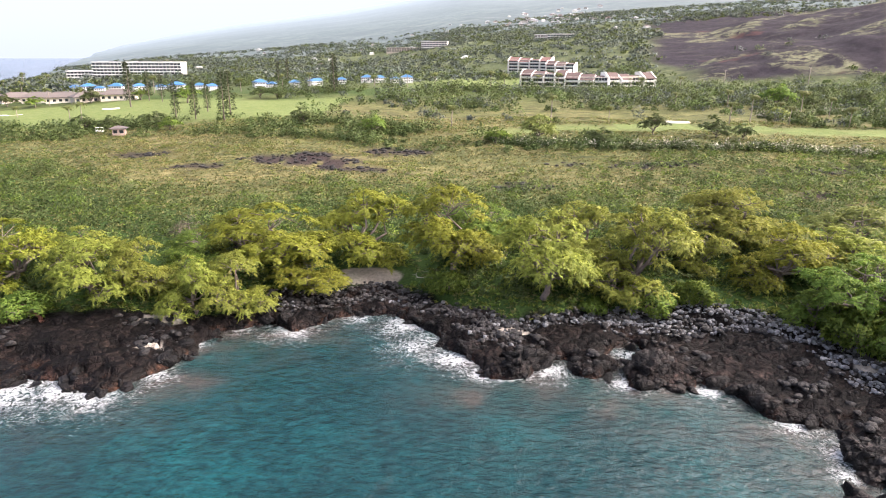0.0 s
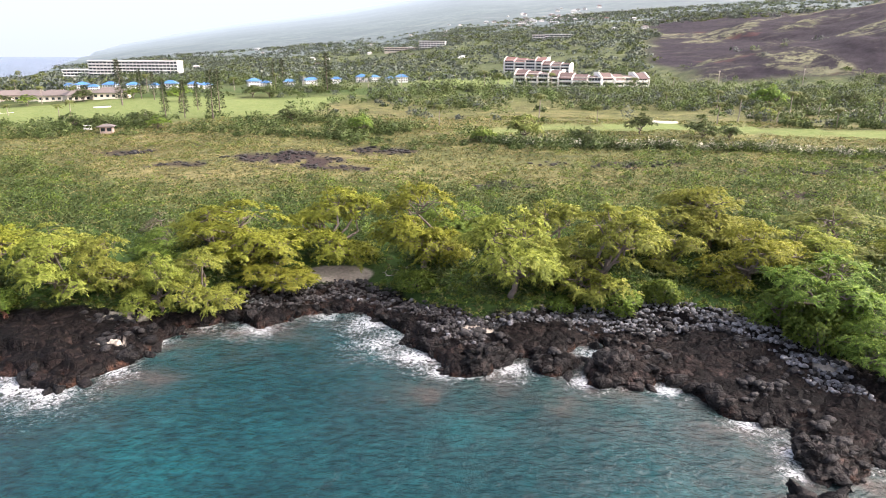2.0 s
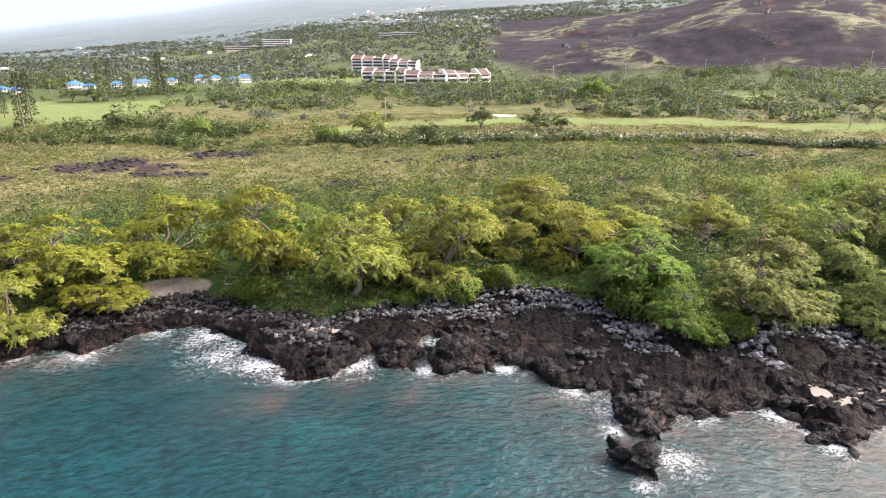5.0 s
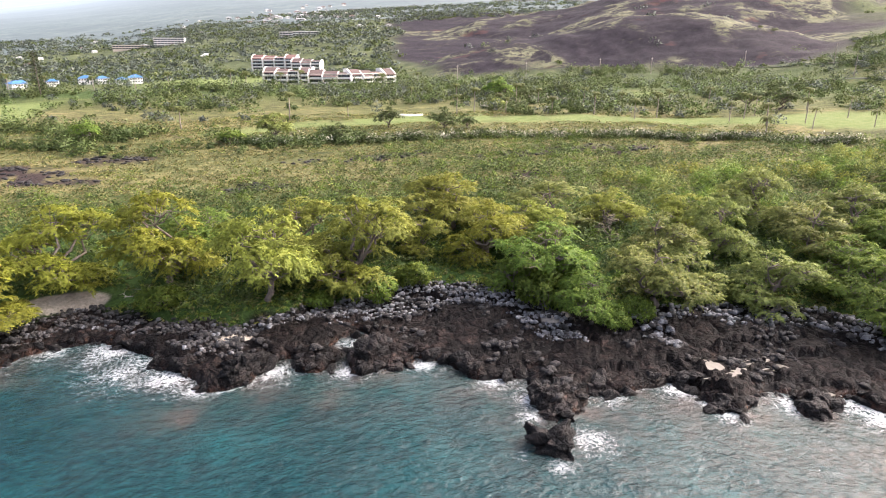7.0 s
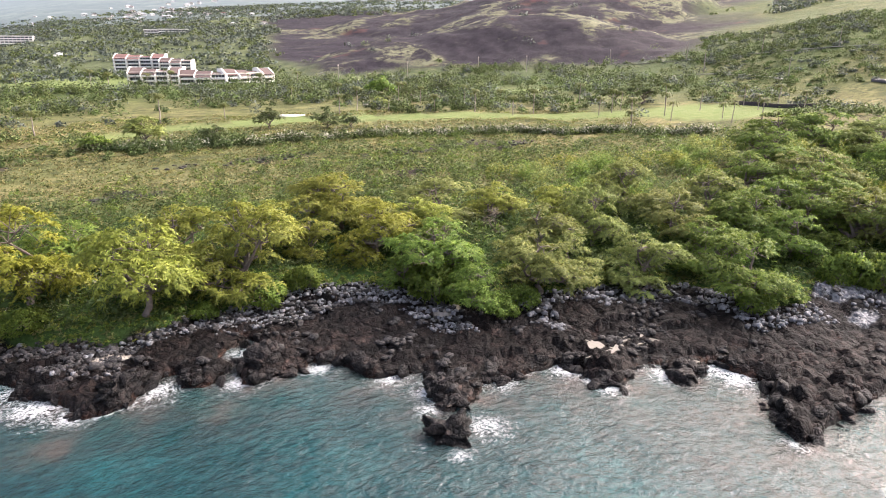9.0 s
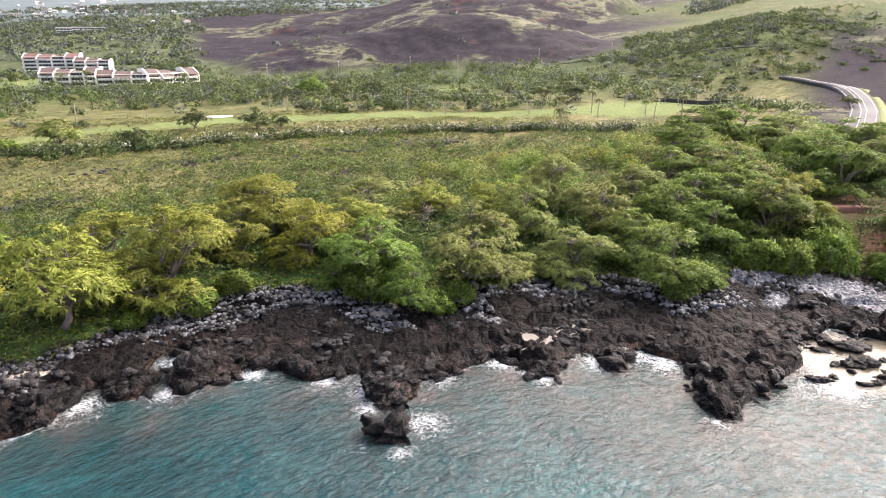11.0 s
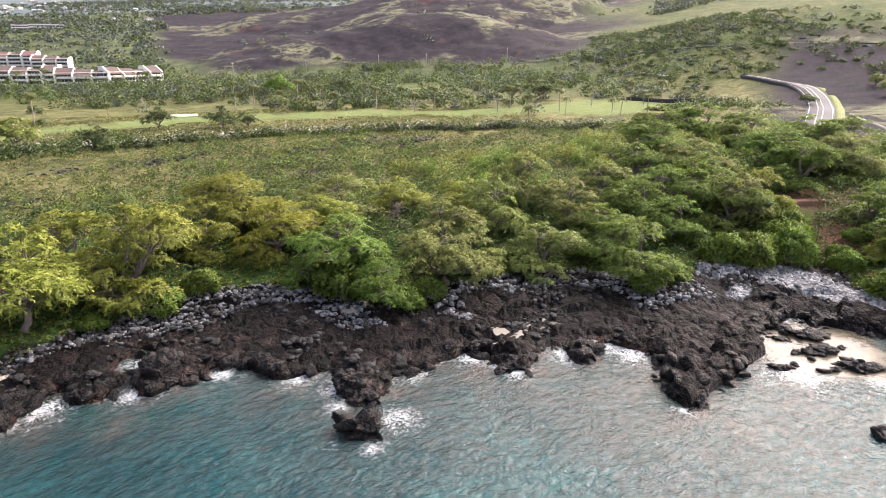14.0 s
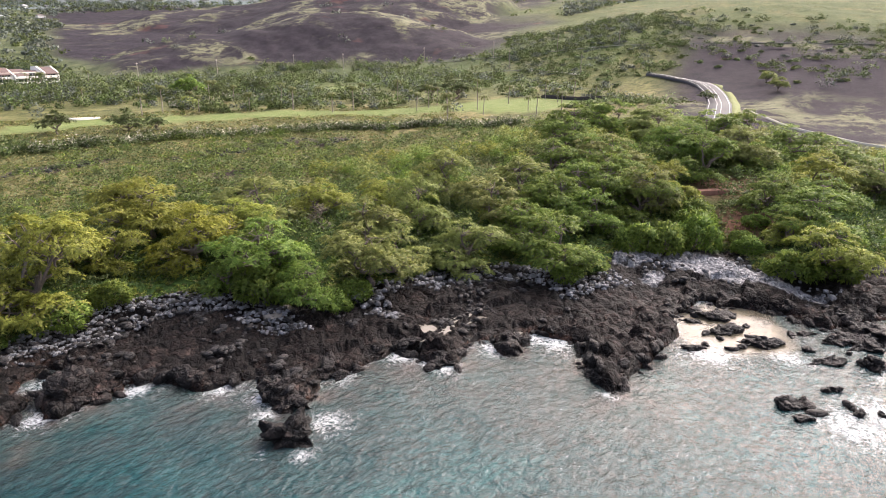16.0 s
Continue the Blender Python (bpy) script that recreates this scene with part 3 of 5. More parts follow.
foam = 0.66 * np.exp(np.minimum(ssd + 0.4, 0) / 1.0) * calm_ * (0.45 + 0.55 * torn) * step(6, 0, ssd)
for fx, fy, fr in FOAM:
    q2 = (sx - fx) ** 2 + (sy - fy) ** 2
    foam = np.maximum(foam, (0.30 + 0.36 * torn) * np.exp(-q2 / (2.7 * fr) ** 2))
    foam = np.maximum(foam, (0.42 + 0.46 * torn) * np.exp(-q2 / (1.4 * fr) ** 2))
shallow = np.exp(np.minimum(ssd, 0) / 6.5) * 0.9
shallow = np.maximum(shallow, 0.8 * step(0.1, 0.5, vnoise(sx / 9, sy / 7, 93)) * step(13, 5, -ssd) * step(30, 15, sx))
lagoon = step(0.35, 0.75, np.exp(-((((sx - 91) / 10) ** 2 + ((sy - 24) / 9) ** 2) ** 2)) + 0.35 * fbm(sx, sy, 6, 3, 97)) * step(60, 78, sx)
sea = new("sea", mesh_np("sea", np.stack([sx, sy, 0.05 + 0.12 * vnoise(sx / 4, sy / 3, 95) * (np.hypot(sx, sy) < 200)], 1), sf, [SEA], {"foam": np.clip(foam, 0, 1), "shallow": np.clip(shallow, 0, 1), "lagoon": lagoon}, smooth=True))
tagged(sea, "rippled teal sea water with white foam along the rocks", "sea", kind="structure")

# distant mountain flank: haze painted in, paler with distance, and the surface glows
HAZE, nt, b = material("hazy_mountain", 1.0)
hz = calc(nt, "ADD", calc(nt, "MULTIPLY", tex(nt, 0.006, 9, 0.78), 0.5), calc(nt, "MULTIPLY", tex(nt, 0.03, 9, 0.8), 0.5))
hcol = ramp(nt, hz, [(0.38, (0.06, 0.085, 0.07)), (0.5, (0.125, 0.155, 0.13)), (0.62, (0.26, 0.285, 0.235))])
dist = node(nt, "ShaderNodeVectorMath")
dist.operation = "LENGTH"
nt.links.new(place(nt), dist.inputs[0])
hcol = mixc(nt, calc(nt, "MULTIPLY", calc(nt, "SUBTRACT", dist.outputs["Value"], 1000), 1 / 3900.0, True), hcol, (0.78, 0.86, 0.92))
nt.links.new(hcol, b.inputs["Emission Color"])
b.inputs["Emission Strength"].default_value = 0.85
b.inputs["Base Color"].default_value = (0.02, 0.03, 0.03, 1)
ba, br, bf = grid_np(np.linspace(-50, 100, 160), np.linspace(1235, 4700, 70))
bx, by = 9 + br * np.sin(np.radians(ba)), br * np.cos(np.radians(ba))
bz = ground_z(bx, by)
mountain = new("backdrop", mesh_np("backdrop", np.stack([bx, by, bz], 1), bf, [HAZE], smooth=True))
tagged(mountain, "glowing blue-green volcano flank fading into painted haze", "mountain", kind="structure")


# ---- plants ----
def unit(v):
    return v / np.maximum(np.linalg.norm(v, axis=1, keepdims=True), 1e-6)


def blades(p, d, length, width, rng):
    """Narrow kite-shaped leaf sprays at p along d, drooping at the tip."""
    n = len(p)
    side = unit(np.cross(d, unit(rng.normal(size=(n, 3)) + (0, 0, 0.8)))) * (width * rng.uniform(0.6, 1.3, n))[:, None]
    ln = (length * rng.uniform(0.6, 1.3, n))[:, None]
    mid = p + d * ln * 0.5
    tip = p + d * ln
    tip[:, 2] -= ln[:, 0] * 0.22
    v = np.stack([p, mid - side, tip, mid + side], 1).reshape(-1, 3)
    return v, np.arange(4 * n).reshape(-1, 4)


def slips(p, d, length, width, rng):
    """Thin three-cornered leaf sprays at p along d."""
    n = len(p)
    side = unit(np.cross(d, unit(rng.normal(size=(n, 3)) + (0, 0, 0.8)))) * (width * rng.uniform(0.6, 1.3, n))[:, None]
    tip = p + d * (length * rng.uniform(0.6, 1.3, n))[:, None]
    return np.stack([p - side, p + side, tip], 1).reshape(-1, 3), np.arange(3 * n).reshape(-1, 3)


def joined(lists):
    vs, fs, k = [], [], 0
    for v, f in lists:
        vs.append(v)
        fs.append(f + k)
        k += len(v)
    return np.concatenate(vs), np.concatenate(fs)


def tube(points, radii, sides=6):
    """A tapered branch along the points."""
    pts = np.asarray(points, float)
    way = unit(np.gradient(pts, axis=0))
    up = np.where(np.abs(way[:, 2:3]) > 0.9, (1.0, 0, 0), (0, 0, 1.0))
    u = unit(np.cross(way, up))
    w = np.cross(way, u)
    ang = np.arange(sides) * 2 * np.pi / sides
    ring = pts[:, None] + np.asarray(radii)[:, None, None] * (np.cos(ang)[None, :, None] * u[:, None] + np.sin(ang)[None, :, None] * w[:, None])
    i = np.arange(len(pts) - 1)[:, None] * sides + np.arange(sides)[None]
    j = np.arange(len(pts) - 1)[:, None] * sides + (np.arange(sides)[None] + 1) % sides
    return ring.reshape(-1, 3), np.stack([i, j, j + sides, i + sides], -1).reshape(-1, 4)


def bent(a, b, rng, n=4, wobble=0.12):
    a, b = np.asarray(a, float), np.asarray(b, float)
    s = np.linspace(0, 1, n)[:, None]
    pts = a + (b - a) * s
    pts[1:-1] += rng.normal(size=(n - 2, 3)) * wobble * np.linalg.norm(b - a)
    return pts


def lobed_points(rng, lobes, count, low=-0.35, inner=0.82):
    """Points and outward ways on the skin of a heap of lobes (x, y, z, radius, squash)."""
    lobes = np.asarray(lobes, float)
    share = rng.choice(len(lobes), count, p=lobes[:, 3] ** 2 / (lobes[:, 3] ** 2).sum())
    u = unit(rng.normal(size=(count, 3)))
    u[:, 2] = np.where(u[:, 2] < low, -u[:, 2], u[:, 2])
    l = lobes[share]
    p = l[:, :3] + u * l[:, 3:4] * np.stack([np.ones(count), np.ones(count), l[:, 4]], 1) * rng.uniform(0.78, 1.05, count)[:, None]
    keep = np.ones(count, bool)
    for k, q in enumerate(lobes):
        inside = np.linalg.norm((p - q[:3]) / (1, 1, q[4]), axis=1) < inner * q[3]
        keep &= ~(inside & (share != k))
    return p[keep], u[keep]


def kiawe(name, seed, leaf, R=6.0, H=8.0, domes=11, tufts=9, plumes=13, fan=15, low=0.08, length=0.38, width=0.08, reach=1.3, label="", lean=0.0, category="tree"):
    """A spreading thorn tree: forked trunk, bare crooked limbs, domes of tufts, each a spray of drooping feathery shoots."""
    rng = np.random.default_rng(seed)
    thing = new(name)
    fork = np.array([lean, rng.uniform(-0.3, 0.3), H * 0.22])
    part("trunk", mesh_np("trunk", *tube(bent((0, 0, -0.8), fork, rng), (0.42, 0.36, 0.32, 0.28), 8), [BARK], smooth=True), None, thing, "grey-brown bark")
    starts, ways, spans, hearts = [], [], [], []
    turn = rng.uniform(0, 6.28)
    for k in range(domes):
        a = turn + k * 2.4
        rho = 0 if k == 0 else R * rng.uniform(0.40, 0.68)
        dr = R * (0.46 if k == 0 else rng.uniform(0.26, 0.42))
        top = H * (1.04 if k == 0 else low + 0.14 + (0.82 - low) * ((k * 0.618) % 1.0) + rng.uniform(-0.05, 0.05))
        c = np.array([rho * math.cos(a) + 0.5 * lean, rho * math.sin(a), top - 0.75 * dr])
        pts = bent(fork, c, rng, 5, 0.09)
        limb = [tube(pts, np.linspace(0.20, 0.09, 5), 5)]
        for q in range(tufts):
            b = q * 2.4 + rng.uniform(-0.4, 0.4)
            lift = 1.0 if q == 0 else rng.uniform(-0.4, 0.85)
            flat = math.sqrt(max(0.0, 1 - lift * lift)) * rng.uniform(0.8, 1.1)
            tc = c + np.array([dr * flat * math.cos(b), dr * flat * math.sin(b), 0.75 * dr * lift])
            tc[2] = max(tc[2], 0.9)
            limb.append(tube(bent(pts[3 + q % 2], tc, rng, 4, 0.12), (0.075, 0.055, 0.04, 0.02), 4))
            n = int(plumes * rng.uniform(0.7, 1.25))
            az_ = rng.uniform(0, 6.28, n)
            out = np.array([math.cos(b) * flat, math.sin(b) * flat, 0.0])
            w = np.stack([np.cos(az_), np.sin(az_), rng.uniform(0.1, 0.9, n)], 1) + 0.6 * out
            hearts.append(np.tile(c - (0, 0, 0.35 * dr), (n, 1)))
            starts.append(tc + rng.normal(size=(n, 3)) * (0.22, 0.22, 0.1))
            ways.append(unit(w))
            spans.append(reach * rng.uniform(0.55, 1.2, n) * rng.uniform(0.8, 1.2))
        part("limb", mesh_np("limb", *joined(limb), [BARK], smooth=True), None, thing)
    p, d, sp = np.concatenate(starts), np.concatenate(ways), np.concatenate(spans)
    s = np.tile(np.linspace(0.1, 1, fan), len(p))[:, None]
    P, D, L = np.repeat(p, fan, 0), np.repeat(d, fan, 0), np.repeat(sp, fan)[:, None]
    P = P + D * s * L - (0, 0, 0.62) * s * s * L + rng.normal(size=P.shape) * (0.07, 0.07, 0.05)
    along = unit(D - (0, 0, 1.1) * s)
    across = unit(np.cross(along, (0, 0, 1.0)) + 1e-6) * np.where(np.arange(len(P)) % 2, 1, -1)[:, None]
    way = unit(along * 0.8 + across * 0.55 + rng.normal(size=P.shape) * 0.28 - (0, 0, 0.12))
    heart, tuft = np.repeat(np.concatenate(hearts), fan, 0), np.repeat(p, fan, 0)
    nrm = unit(unit(P - heart) + 0.7 * unit(P - tuft + (0, 0, 0.5)) + (0, 0, 0.3) + rng.normal(size=P.shape) * 0.22)
    part("crown", mesh_np("crown", *slips(P, way, length, width, rng), [leaf], normals=nrm), None, thing)
    return tagged(thing, label, category)


def broad_bush(name, seed, leaf, R=3.0, H=3.2, count=1500, size=0.26, label="", category="bush"):
    """A dense bush of broad leaves in rosettes, down to the ground."""
    rng = np.random.default_rng(seed)
    lobes = [(0, 0, H * 0.5, R * 0.62, 0.8)]
    for k in range(8):
        a = k * 0.8 + rng.uniform(-0.3, 0.3)
        lr = R * rng.uniform(0.3, 0.45)
        lobes.append((R * 0.6 * math.cos(a), R * 0.6 * math.sin(a), H * rng.uniform(0.22, 0.6), lr, 0.85))
    thing = new(name)
    stems = [tube(bent((rng.normal() * 0.15, rng.normal() * 0.15, -0.4), lb[:3], rng, 4, 0.08), (0.09, 0.07, 0.05, 0.03), 5) for lb in lobes]
    for st in stems:
        part("stem", mesh_np("stem", *st, [BARK], smooth=True), None, thing)
    p, u = lobed_points(rng, lobes, count, -0.6)
    P, D = np.repeat(p, 4, 0), np.repeat(u, 4, 0)
    D = unit(D + rng.normal(size=D.shape) * 0.6 + (0, 0, 0.15))
    nrm = unit(np.repeat(u, 4, 0) + D * 0.4)
    P = P + rng.normal(size=P.shape) * 0.12
    part("crown", mesh_np("crown", *blades(P, D, size * 1.6, size * 0.45, rng), [leaf], normals=nrm), None, thing)
    return tagged(thing, label, category)


def at(x, y, s=1.0, turn=0.0, sz=None, sink=0.0):
    return Matrix.LocRotScale((x, y, zat(x, y) - sink), Euler((0, 0, turn)), (s, s, sz or s))


GOLD, LIME, GREEN_T, GREY_T = [], [], [], []
for k in range(3):
    GOLD.append(kiawe("thorn_tree", 10 + k, LEAF_GOLD, label="spreading thorn tree with drooping golden-green feathery foliage", lean=0.5))
    LIME.append(kiawe("thorn_tree", 20 + k, LEAF_LIME, label="spreading thorn tree with lime-green feathery foliage"))
    GREEN_T.append(kiawe("thorn_tree", 30 + k, LEAF_GREEN, domes=11, low=0.04, reach=1.2, label="dense bright green feathery tree at the edge of the shore"))
    GREY_T.append(kiawe("thorn_tree", 40 + k, LEAF_GREY, low=0.1, reach=1.2, label="grey-green feathery thorn tree"))
KINDS = {"g": GOLD, "l": LIME, "n": GREEN_T, "y": GREY_T}
# x, y, radius, height, kind
FRONT = [(-65.6, 86, 6.4, 9, "g"), (-51, 82, 5.6, 8.2, "l"), (-44.5, 84, 4.8, 7.6, "l"), (-37, 82, 4.4, 7.2, "l"), (-31.5, 83.2, 5.2, 7.2, "l"), (-28.3, 95, 8.4, 9.5, "g"),
         (-22, 91, 5, 5, "g"), (-15.5, 101.5, 7.4, 10, "g"), (-0.4, 96, 7.2, 11.5, "g"), (13.6, 85.5, 7, 11.5, "l"), (26.6, 88.5, 7, 11, "l"), (39, 95.5, 4, 5.5, "l"),
         (47.8, 104, 7.6, 9.5, "l"), (49, 89.5, 6.2, 8.5, "g")]
SECOND = [(52, 76.5, 6.4, 8.5, "n"), (53, 65.5, 4, 5.8, "n"), (48, 78, 3.4, 5.5, "n"), (63.5, 66, 6.2, 8.5, "y"), (83, 75, 5.2, 9, "y"), (80, 61.5, 5.4, 6.8, "y"),
          (97, 70, 6.6, 8, "y"), (101, 86, 6.4, 9, "y"), (88, 50, 6.4, 8.5, "n"), (66, 101, 8, 7.5, "y"), (76, 95, 5.6, 6.8, "l"), (115, 63, 6.2, 8.2, "n"), (117, 51, 6.2, 8.5, "n"), (49, 111, 7.6, 8, "l")]
WOOD = [(120.5, 50.5, 5.6, 8.5, "y"), (117, 58, 5.6, 8, "n"), (154, 58, 7, 9, "n"), (162, 50, 6.4, 8.5, "y"), (123.5, 26.5, 3.6, 5, "l"), (128, 23.5, 6.6, 8, "n"), (114, 18, 5.3, 7.6, "l"), (107, 62, 6, 8, "n"),
        (168, 98, 9, 10, "n"), (176, 89, 9, 10.5, "n"), (176, 75, 8.6, 9.5, "y"), (185, 66, 8, 9, "n"), (193, 58, 8.6, 10, "n"), (184, 44, 8.5, 8.5, "n"), (176, 32, 8, 8, "n"), (163, 21, 7, 7.5, "y")]
FILL = [(-57, 90, 5.5, 7, "l"), (-40, 92, 5, 6, "n"), (-36, 100, 6, 7, "l"), (6, 104, 6, 7, "n"), (20, 101, 6.5, 8, "l"), (34, 100, 6, 7.5, "l"), (57, 82, 4.6, 7, "n"), (58, 94, 6, 6.5, "l"), (72, 76, 5.5, 7.5, "y"), (71, 68, 4.5, 6, "y"),
        (92, 60, 5, 7, "n"), (106, 54, 5, 7, "n"), (110, 74, 6.5, 8, "y"), (126, 62, 6.5, 8.5, "n"), (136, 68, 7, 8, "y"), (128, 78, 6.5, 7.5, "n"), (140, 26, 6, 7.5, "n"), (147, 51, 6, 9, "n"), (137, 34, 4.6, 6.5, "n"), (129, 50, 4.6, 7.5, "l"), (154, 30, 6, 8, "l"), (158, 60, 7, 8.5, "n"), (165, 48, 7, 8, "y"), (148, 86, 7, 8, "n"), (86, 86, 5.5, 7, "l")]
for k, (x, y, R, H, kind) in enumerate(FRONT + SECOND + WOOD + FILL):
    ob = copy_thing(KINDS[kind][k % 3], at(x, y, (1.14 if x < -25 else 1.22) * R / 6.0, k * 1.7, 1.1 * H / 8.0))
    tagged(ob, group="thorn trees along the shore")
BUSH = [broad_bush("broad_leaf_bush", 50 + k, LEAF_GREEN, label="glossy bright green broad-leaved bush at the rock edge") for k in range(2)]
for k, (x, y, R, H) in enumerate(((105.5, 44.6, 3.8, 5), (109, 41.5, 3.8, 5.4), (115, 38.5, 4.1, 5.6), (121, 41, 3.4, 4.2), (126, 43.5, 3.4, 3.8), (121.5, 33, 2.2, 2.4), (129, 33.5, 2.4, 2.2), (118, 30.8, 2.6, 3), (111.5, 22.3, 3.9, 4), (116, 18, 4.3, 4), (-1.2, 90.3, 3.2, 2.6), (27.6, 84.5, 3.8, 3.6), (34.7, 85.6, 2.8, 3.3),
                                  (-59, 78, 3.6, 3.4), (50, 72.5, 4, 5), (48.6, 79.5, 2.6, 3), (59, 64, 2.6, 2.8), (55, 63, 2.4, 2.2), (86, 46.5, 2.4, 2.4), (71, 65.5, 2, 2), (20, 84, 2, 1.8))):
    tagged(copy_thing(BUSH[k % 2], at(x, y, R / 3.0, k * 1.1, H / 3.2)), group="broad-leaved bushes along the shore")
for ob in BUSH:
    for o in (*ob.children_recursive, ob):
        bpy.data.objects.remove(o)
dead = kiawe("dead_tree", 48, LEAF_DRY, R=3.6, H=6, domes=4, tufts=5, plumes=14, fan=5, width=0.04, label="leafless grey-brown tree among the green", category="dead tree")
dead.matrix_basis = at(-45.5, 102, 1.0)
dead = kiawe("dead_tree", 49, LEAF_DRY, R=2.6, H=4.6, domes=3, tufts=5, plumes=14, fan=5, width=0.04, label="small bleached grey tree in the thicket", category="dead tree")
dead.matrix_basis = at(71, 88, 1.0)
for kinds in KINDS.values():
    for ob in kinds:
        for o in (*ob.children_recursive, ob):
            bpy.data.objects.remove(o)


# ---- shore stones ----
def rock_material(name, dark, mid, light, rough=0.75):
    m, nt, b = material(name, rough)
    rnd = nt.nodes.new("ShaderNodeObjectInfo").outputs["Random"]
    isl = nt.nodes.new("ShaderNodeNewGeometry").outputs["Random Per Island"]
    col = ramp(nt, tex(nt, 2.6, 8, 0.7), [(0.28, dark), (0.52, mid), (0.8, light)])
    shade = nt.nodes.new("ShaderNodeHueSaturation")
    nt.links.new(col, shade.inputs["Color"])
    nt.links.new(calc(nt, "ADD", calc(nt, "MULTIPLY", calc(nt, "ADD", rnd, isl), 0.9), 0.25), shade.inputs["Value"])
    nt.links.new(shade.outputs[0], b.inputs["Base Color"])
    bump(nt, b, tex(nt, 3.0, 8, 0.75), 1.0, 0.3)
    return m


def wet_rock():
    m, nt, b = material("lava_rock", 0.6)
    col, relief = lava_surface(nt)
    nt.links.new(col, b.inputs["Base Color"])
    b.inputs["Specular IOR Level"].default_value = 0.3
    bump(nt, b, calc(nt, "ADD", relief, tex(nt, 2.5, 8, 0.72)), 1.0, 0.35)
    return m


ROCK = wet_rock()
LAVA_STONE = rock_material("lava_stone", (0.003, 0.003, 0.003), (0.010, 0.0085, 0.008), (0.05, 0.042, 0.036))
BOULDER_DARK = rock_material("dark_boulder", (0.012, 0.011, 0.011), (0.03, 0.027, 0.026), (0.09, 0.08, 0.075))
BOULDER_GREY = rock_material("grey_boulder", (0.045, 0.044, 0.046), (0.13, 0.13, 0.135), (0.33, 0.33, 0.335))
DEADWOOD = plain("bleached_wood", (0.38, 0.34, 0.30), 0.85, 0.3, 0.4)
RUSTWOOD = plain("red_brown_twigs", (0.20, 0.085, 0.06), 0.9, 0.3, 0.4)


def stone(seed, cuts=9, sub=2, lump=0.25):
    """Arrays of an angular stone about 1 m in radius."""
    rng = np.random.default_rng(seed)
    bm = bmesh.new()
    bmesh.ops.create_icosphere(bm, subdivisions=sub, radius=1.0)
    v = np.array([p.co[:] for p in bm.verts])
    f = np.array([[q.index for q in face.verts] for face in bm.faces])
    bm.free()
    for _ in range(cuts):
        n = unit(rng.normal(size=(1, 3)))[0]
        over = v @ n - rng.uniform(0.5, 0.85)
        v = v - np.maximum(over, 0)[:, None] * n
    off = rng.uniform(0, 50, 2)
    v = v * (1 + lump * fbm(v[:, 0] + off[0] + v[:, 2], v[:, 1] + off[1] - 0.6 * v[:, 2], 0.7, 3, seed))[:, None]
    return v, f


small = [stone(100 + k, 7, 1, 0.1) for k in range(12)]
rng = np.random.default_rng(5)
cx, cy = rng.uniform(-30, 118, 150000), rng.uniform(15, 97, 150000)
cz, csd, cvd, _, _ = ground_z(cx, cy, True, True)
patchy = fbm(cx, cy, 6, 3, 83)
z1 = (cx < 9) & (cvd < 0.3) & (cvd > -8.5)
z2 = (cx > 8) & (cx < 50) & (cvd < 0.4) & (cvd > -7.0 - 2 * patchy) & ((cx > 20) | (cvd > -3.5))
z3 = (cx > 58) & (cx < 93) & (cvd < 0.2) & (cvd > -6 - 5 * patchy)
z4 = (cx > 93) & (cvd < 0.5) & (cvd > -9) & (patchy > 0.05)
chance = np.where(z1, 0.42, 0) + np.where(z2, 0.55, 0) + np.where(z3, 0.24, 0) + np.where(z4, 0.12, 0)
pick = (rng.random(len(cx)) < chance) & (csd > 2.0)
cx, cy, cz = cx[pick], cy[pick], cz[pick]
size = np.where(cx > 57, 0.2 + 0.48 * rng.random(len(cx)) ** 2, 0.17 + 0.36 * rng.random(len(cx)) ** 2)
grey = np.where(cx > 57, rng.random(len(cx)) < 0.8, rng.random(len(cx)) < np.clip((cx - 2) / 34, 0.08, 0.72))
turns = rng.uniform(0, 6.28, len(cx))
single = np.zeros(len(cx), bool)
single[np.flatnonzero((cx > 28) & (cx < 90))[:: max(1, int(((cx > 28) & (cx < 90)).sum() / 290))][:290]] = True
stone_meshes = {}
for g, mat in ((0, BOULDER_DARK), (1, BOULDER_GREY)):
    stone_meshes[g] = [mesh_np("boulder", v * (1, 0.85, 0.72), f, [mat]) for v, f in small]
for k in np.flatnonzero(single):
    ob = new("boulder", stone_meshes[int(grey[k])][k % 12])
    ob.matrix_basis = Matrix.LocRotScale((cx[k], cy[k], cz[k] + 0.25 * size[k]), Euler((0.2 * math.sin(k), 0.2 * math.cos(k), turns[k])), (size[k],) * 3)
    tagged(ob, "weathered grey boulder on the upper shore" if grey[k] else "rounded black lava boulder on the shore", "boulder", "boulders on the upper shore")
for g, mat, label in ((False, BOULDER_DARK, "bank of tumbled black lava cobbles"), (True, BOULDER_GREY, "bank of weathered grey cobbles")):
    rest = []
    for k in np.flatnonzero(~single & (grey == g)):
        v, f = small[k % 12]
        c, s = math.cos(turns[k]), math.sin(turns[k])
        w = v * (1, 0.85, 0.72) * size[k]
        rest.append((np.stack([w[:, 0] * c - w[:, 1] * s + cx[k], w[:, 0] * s + w[:, 1] * c + cy[k], w[:, 2] + cz[k] + 0.22 * size[k]], 1), f))
    tagged(new("cobbles", mesh_np("cobbles", *joined(rest), [mat])), label, "cobbles", kind="stuff")

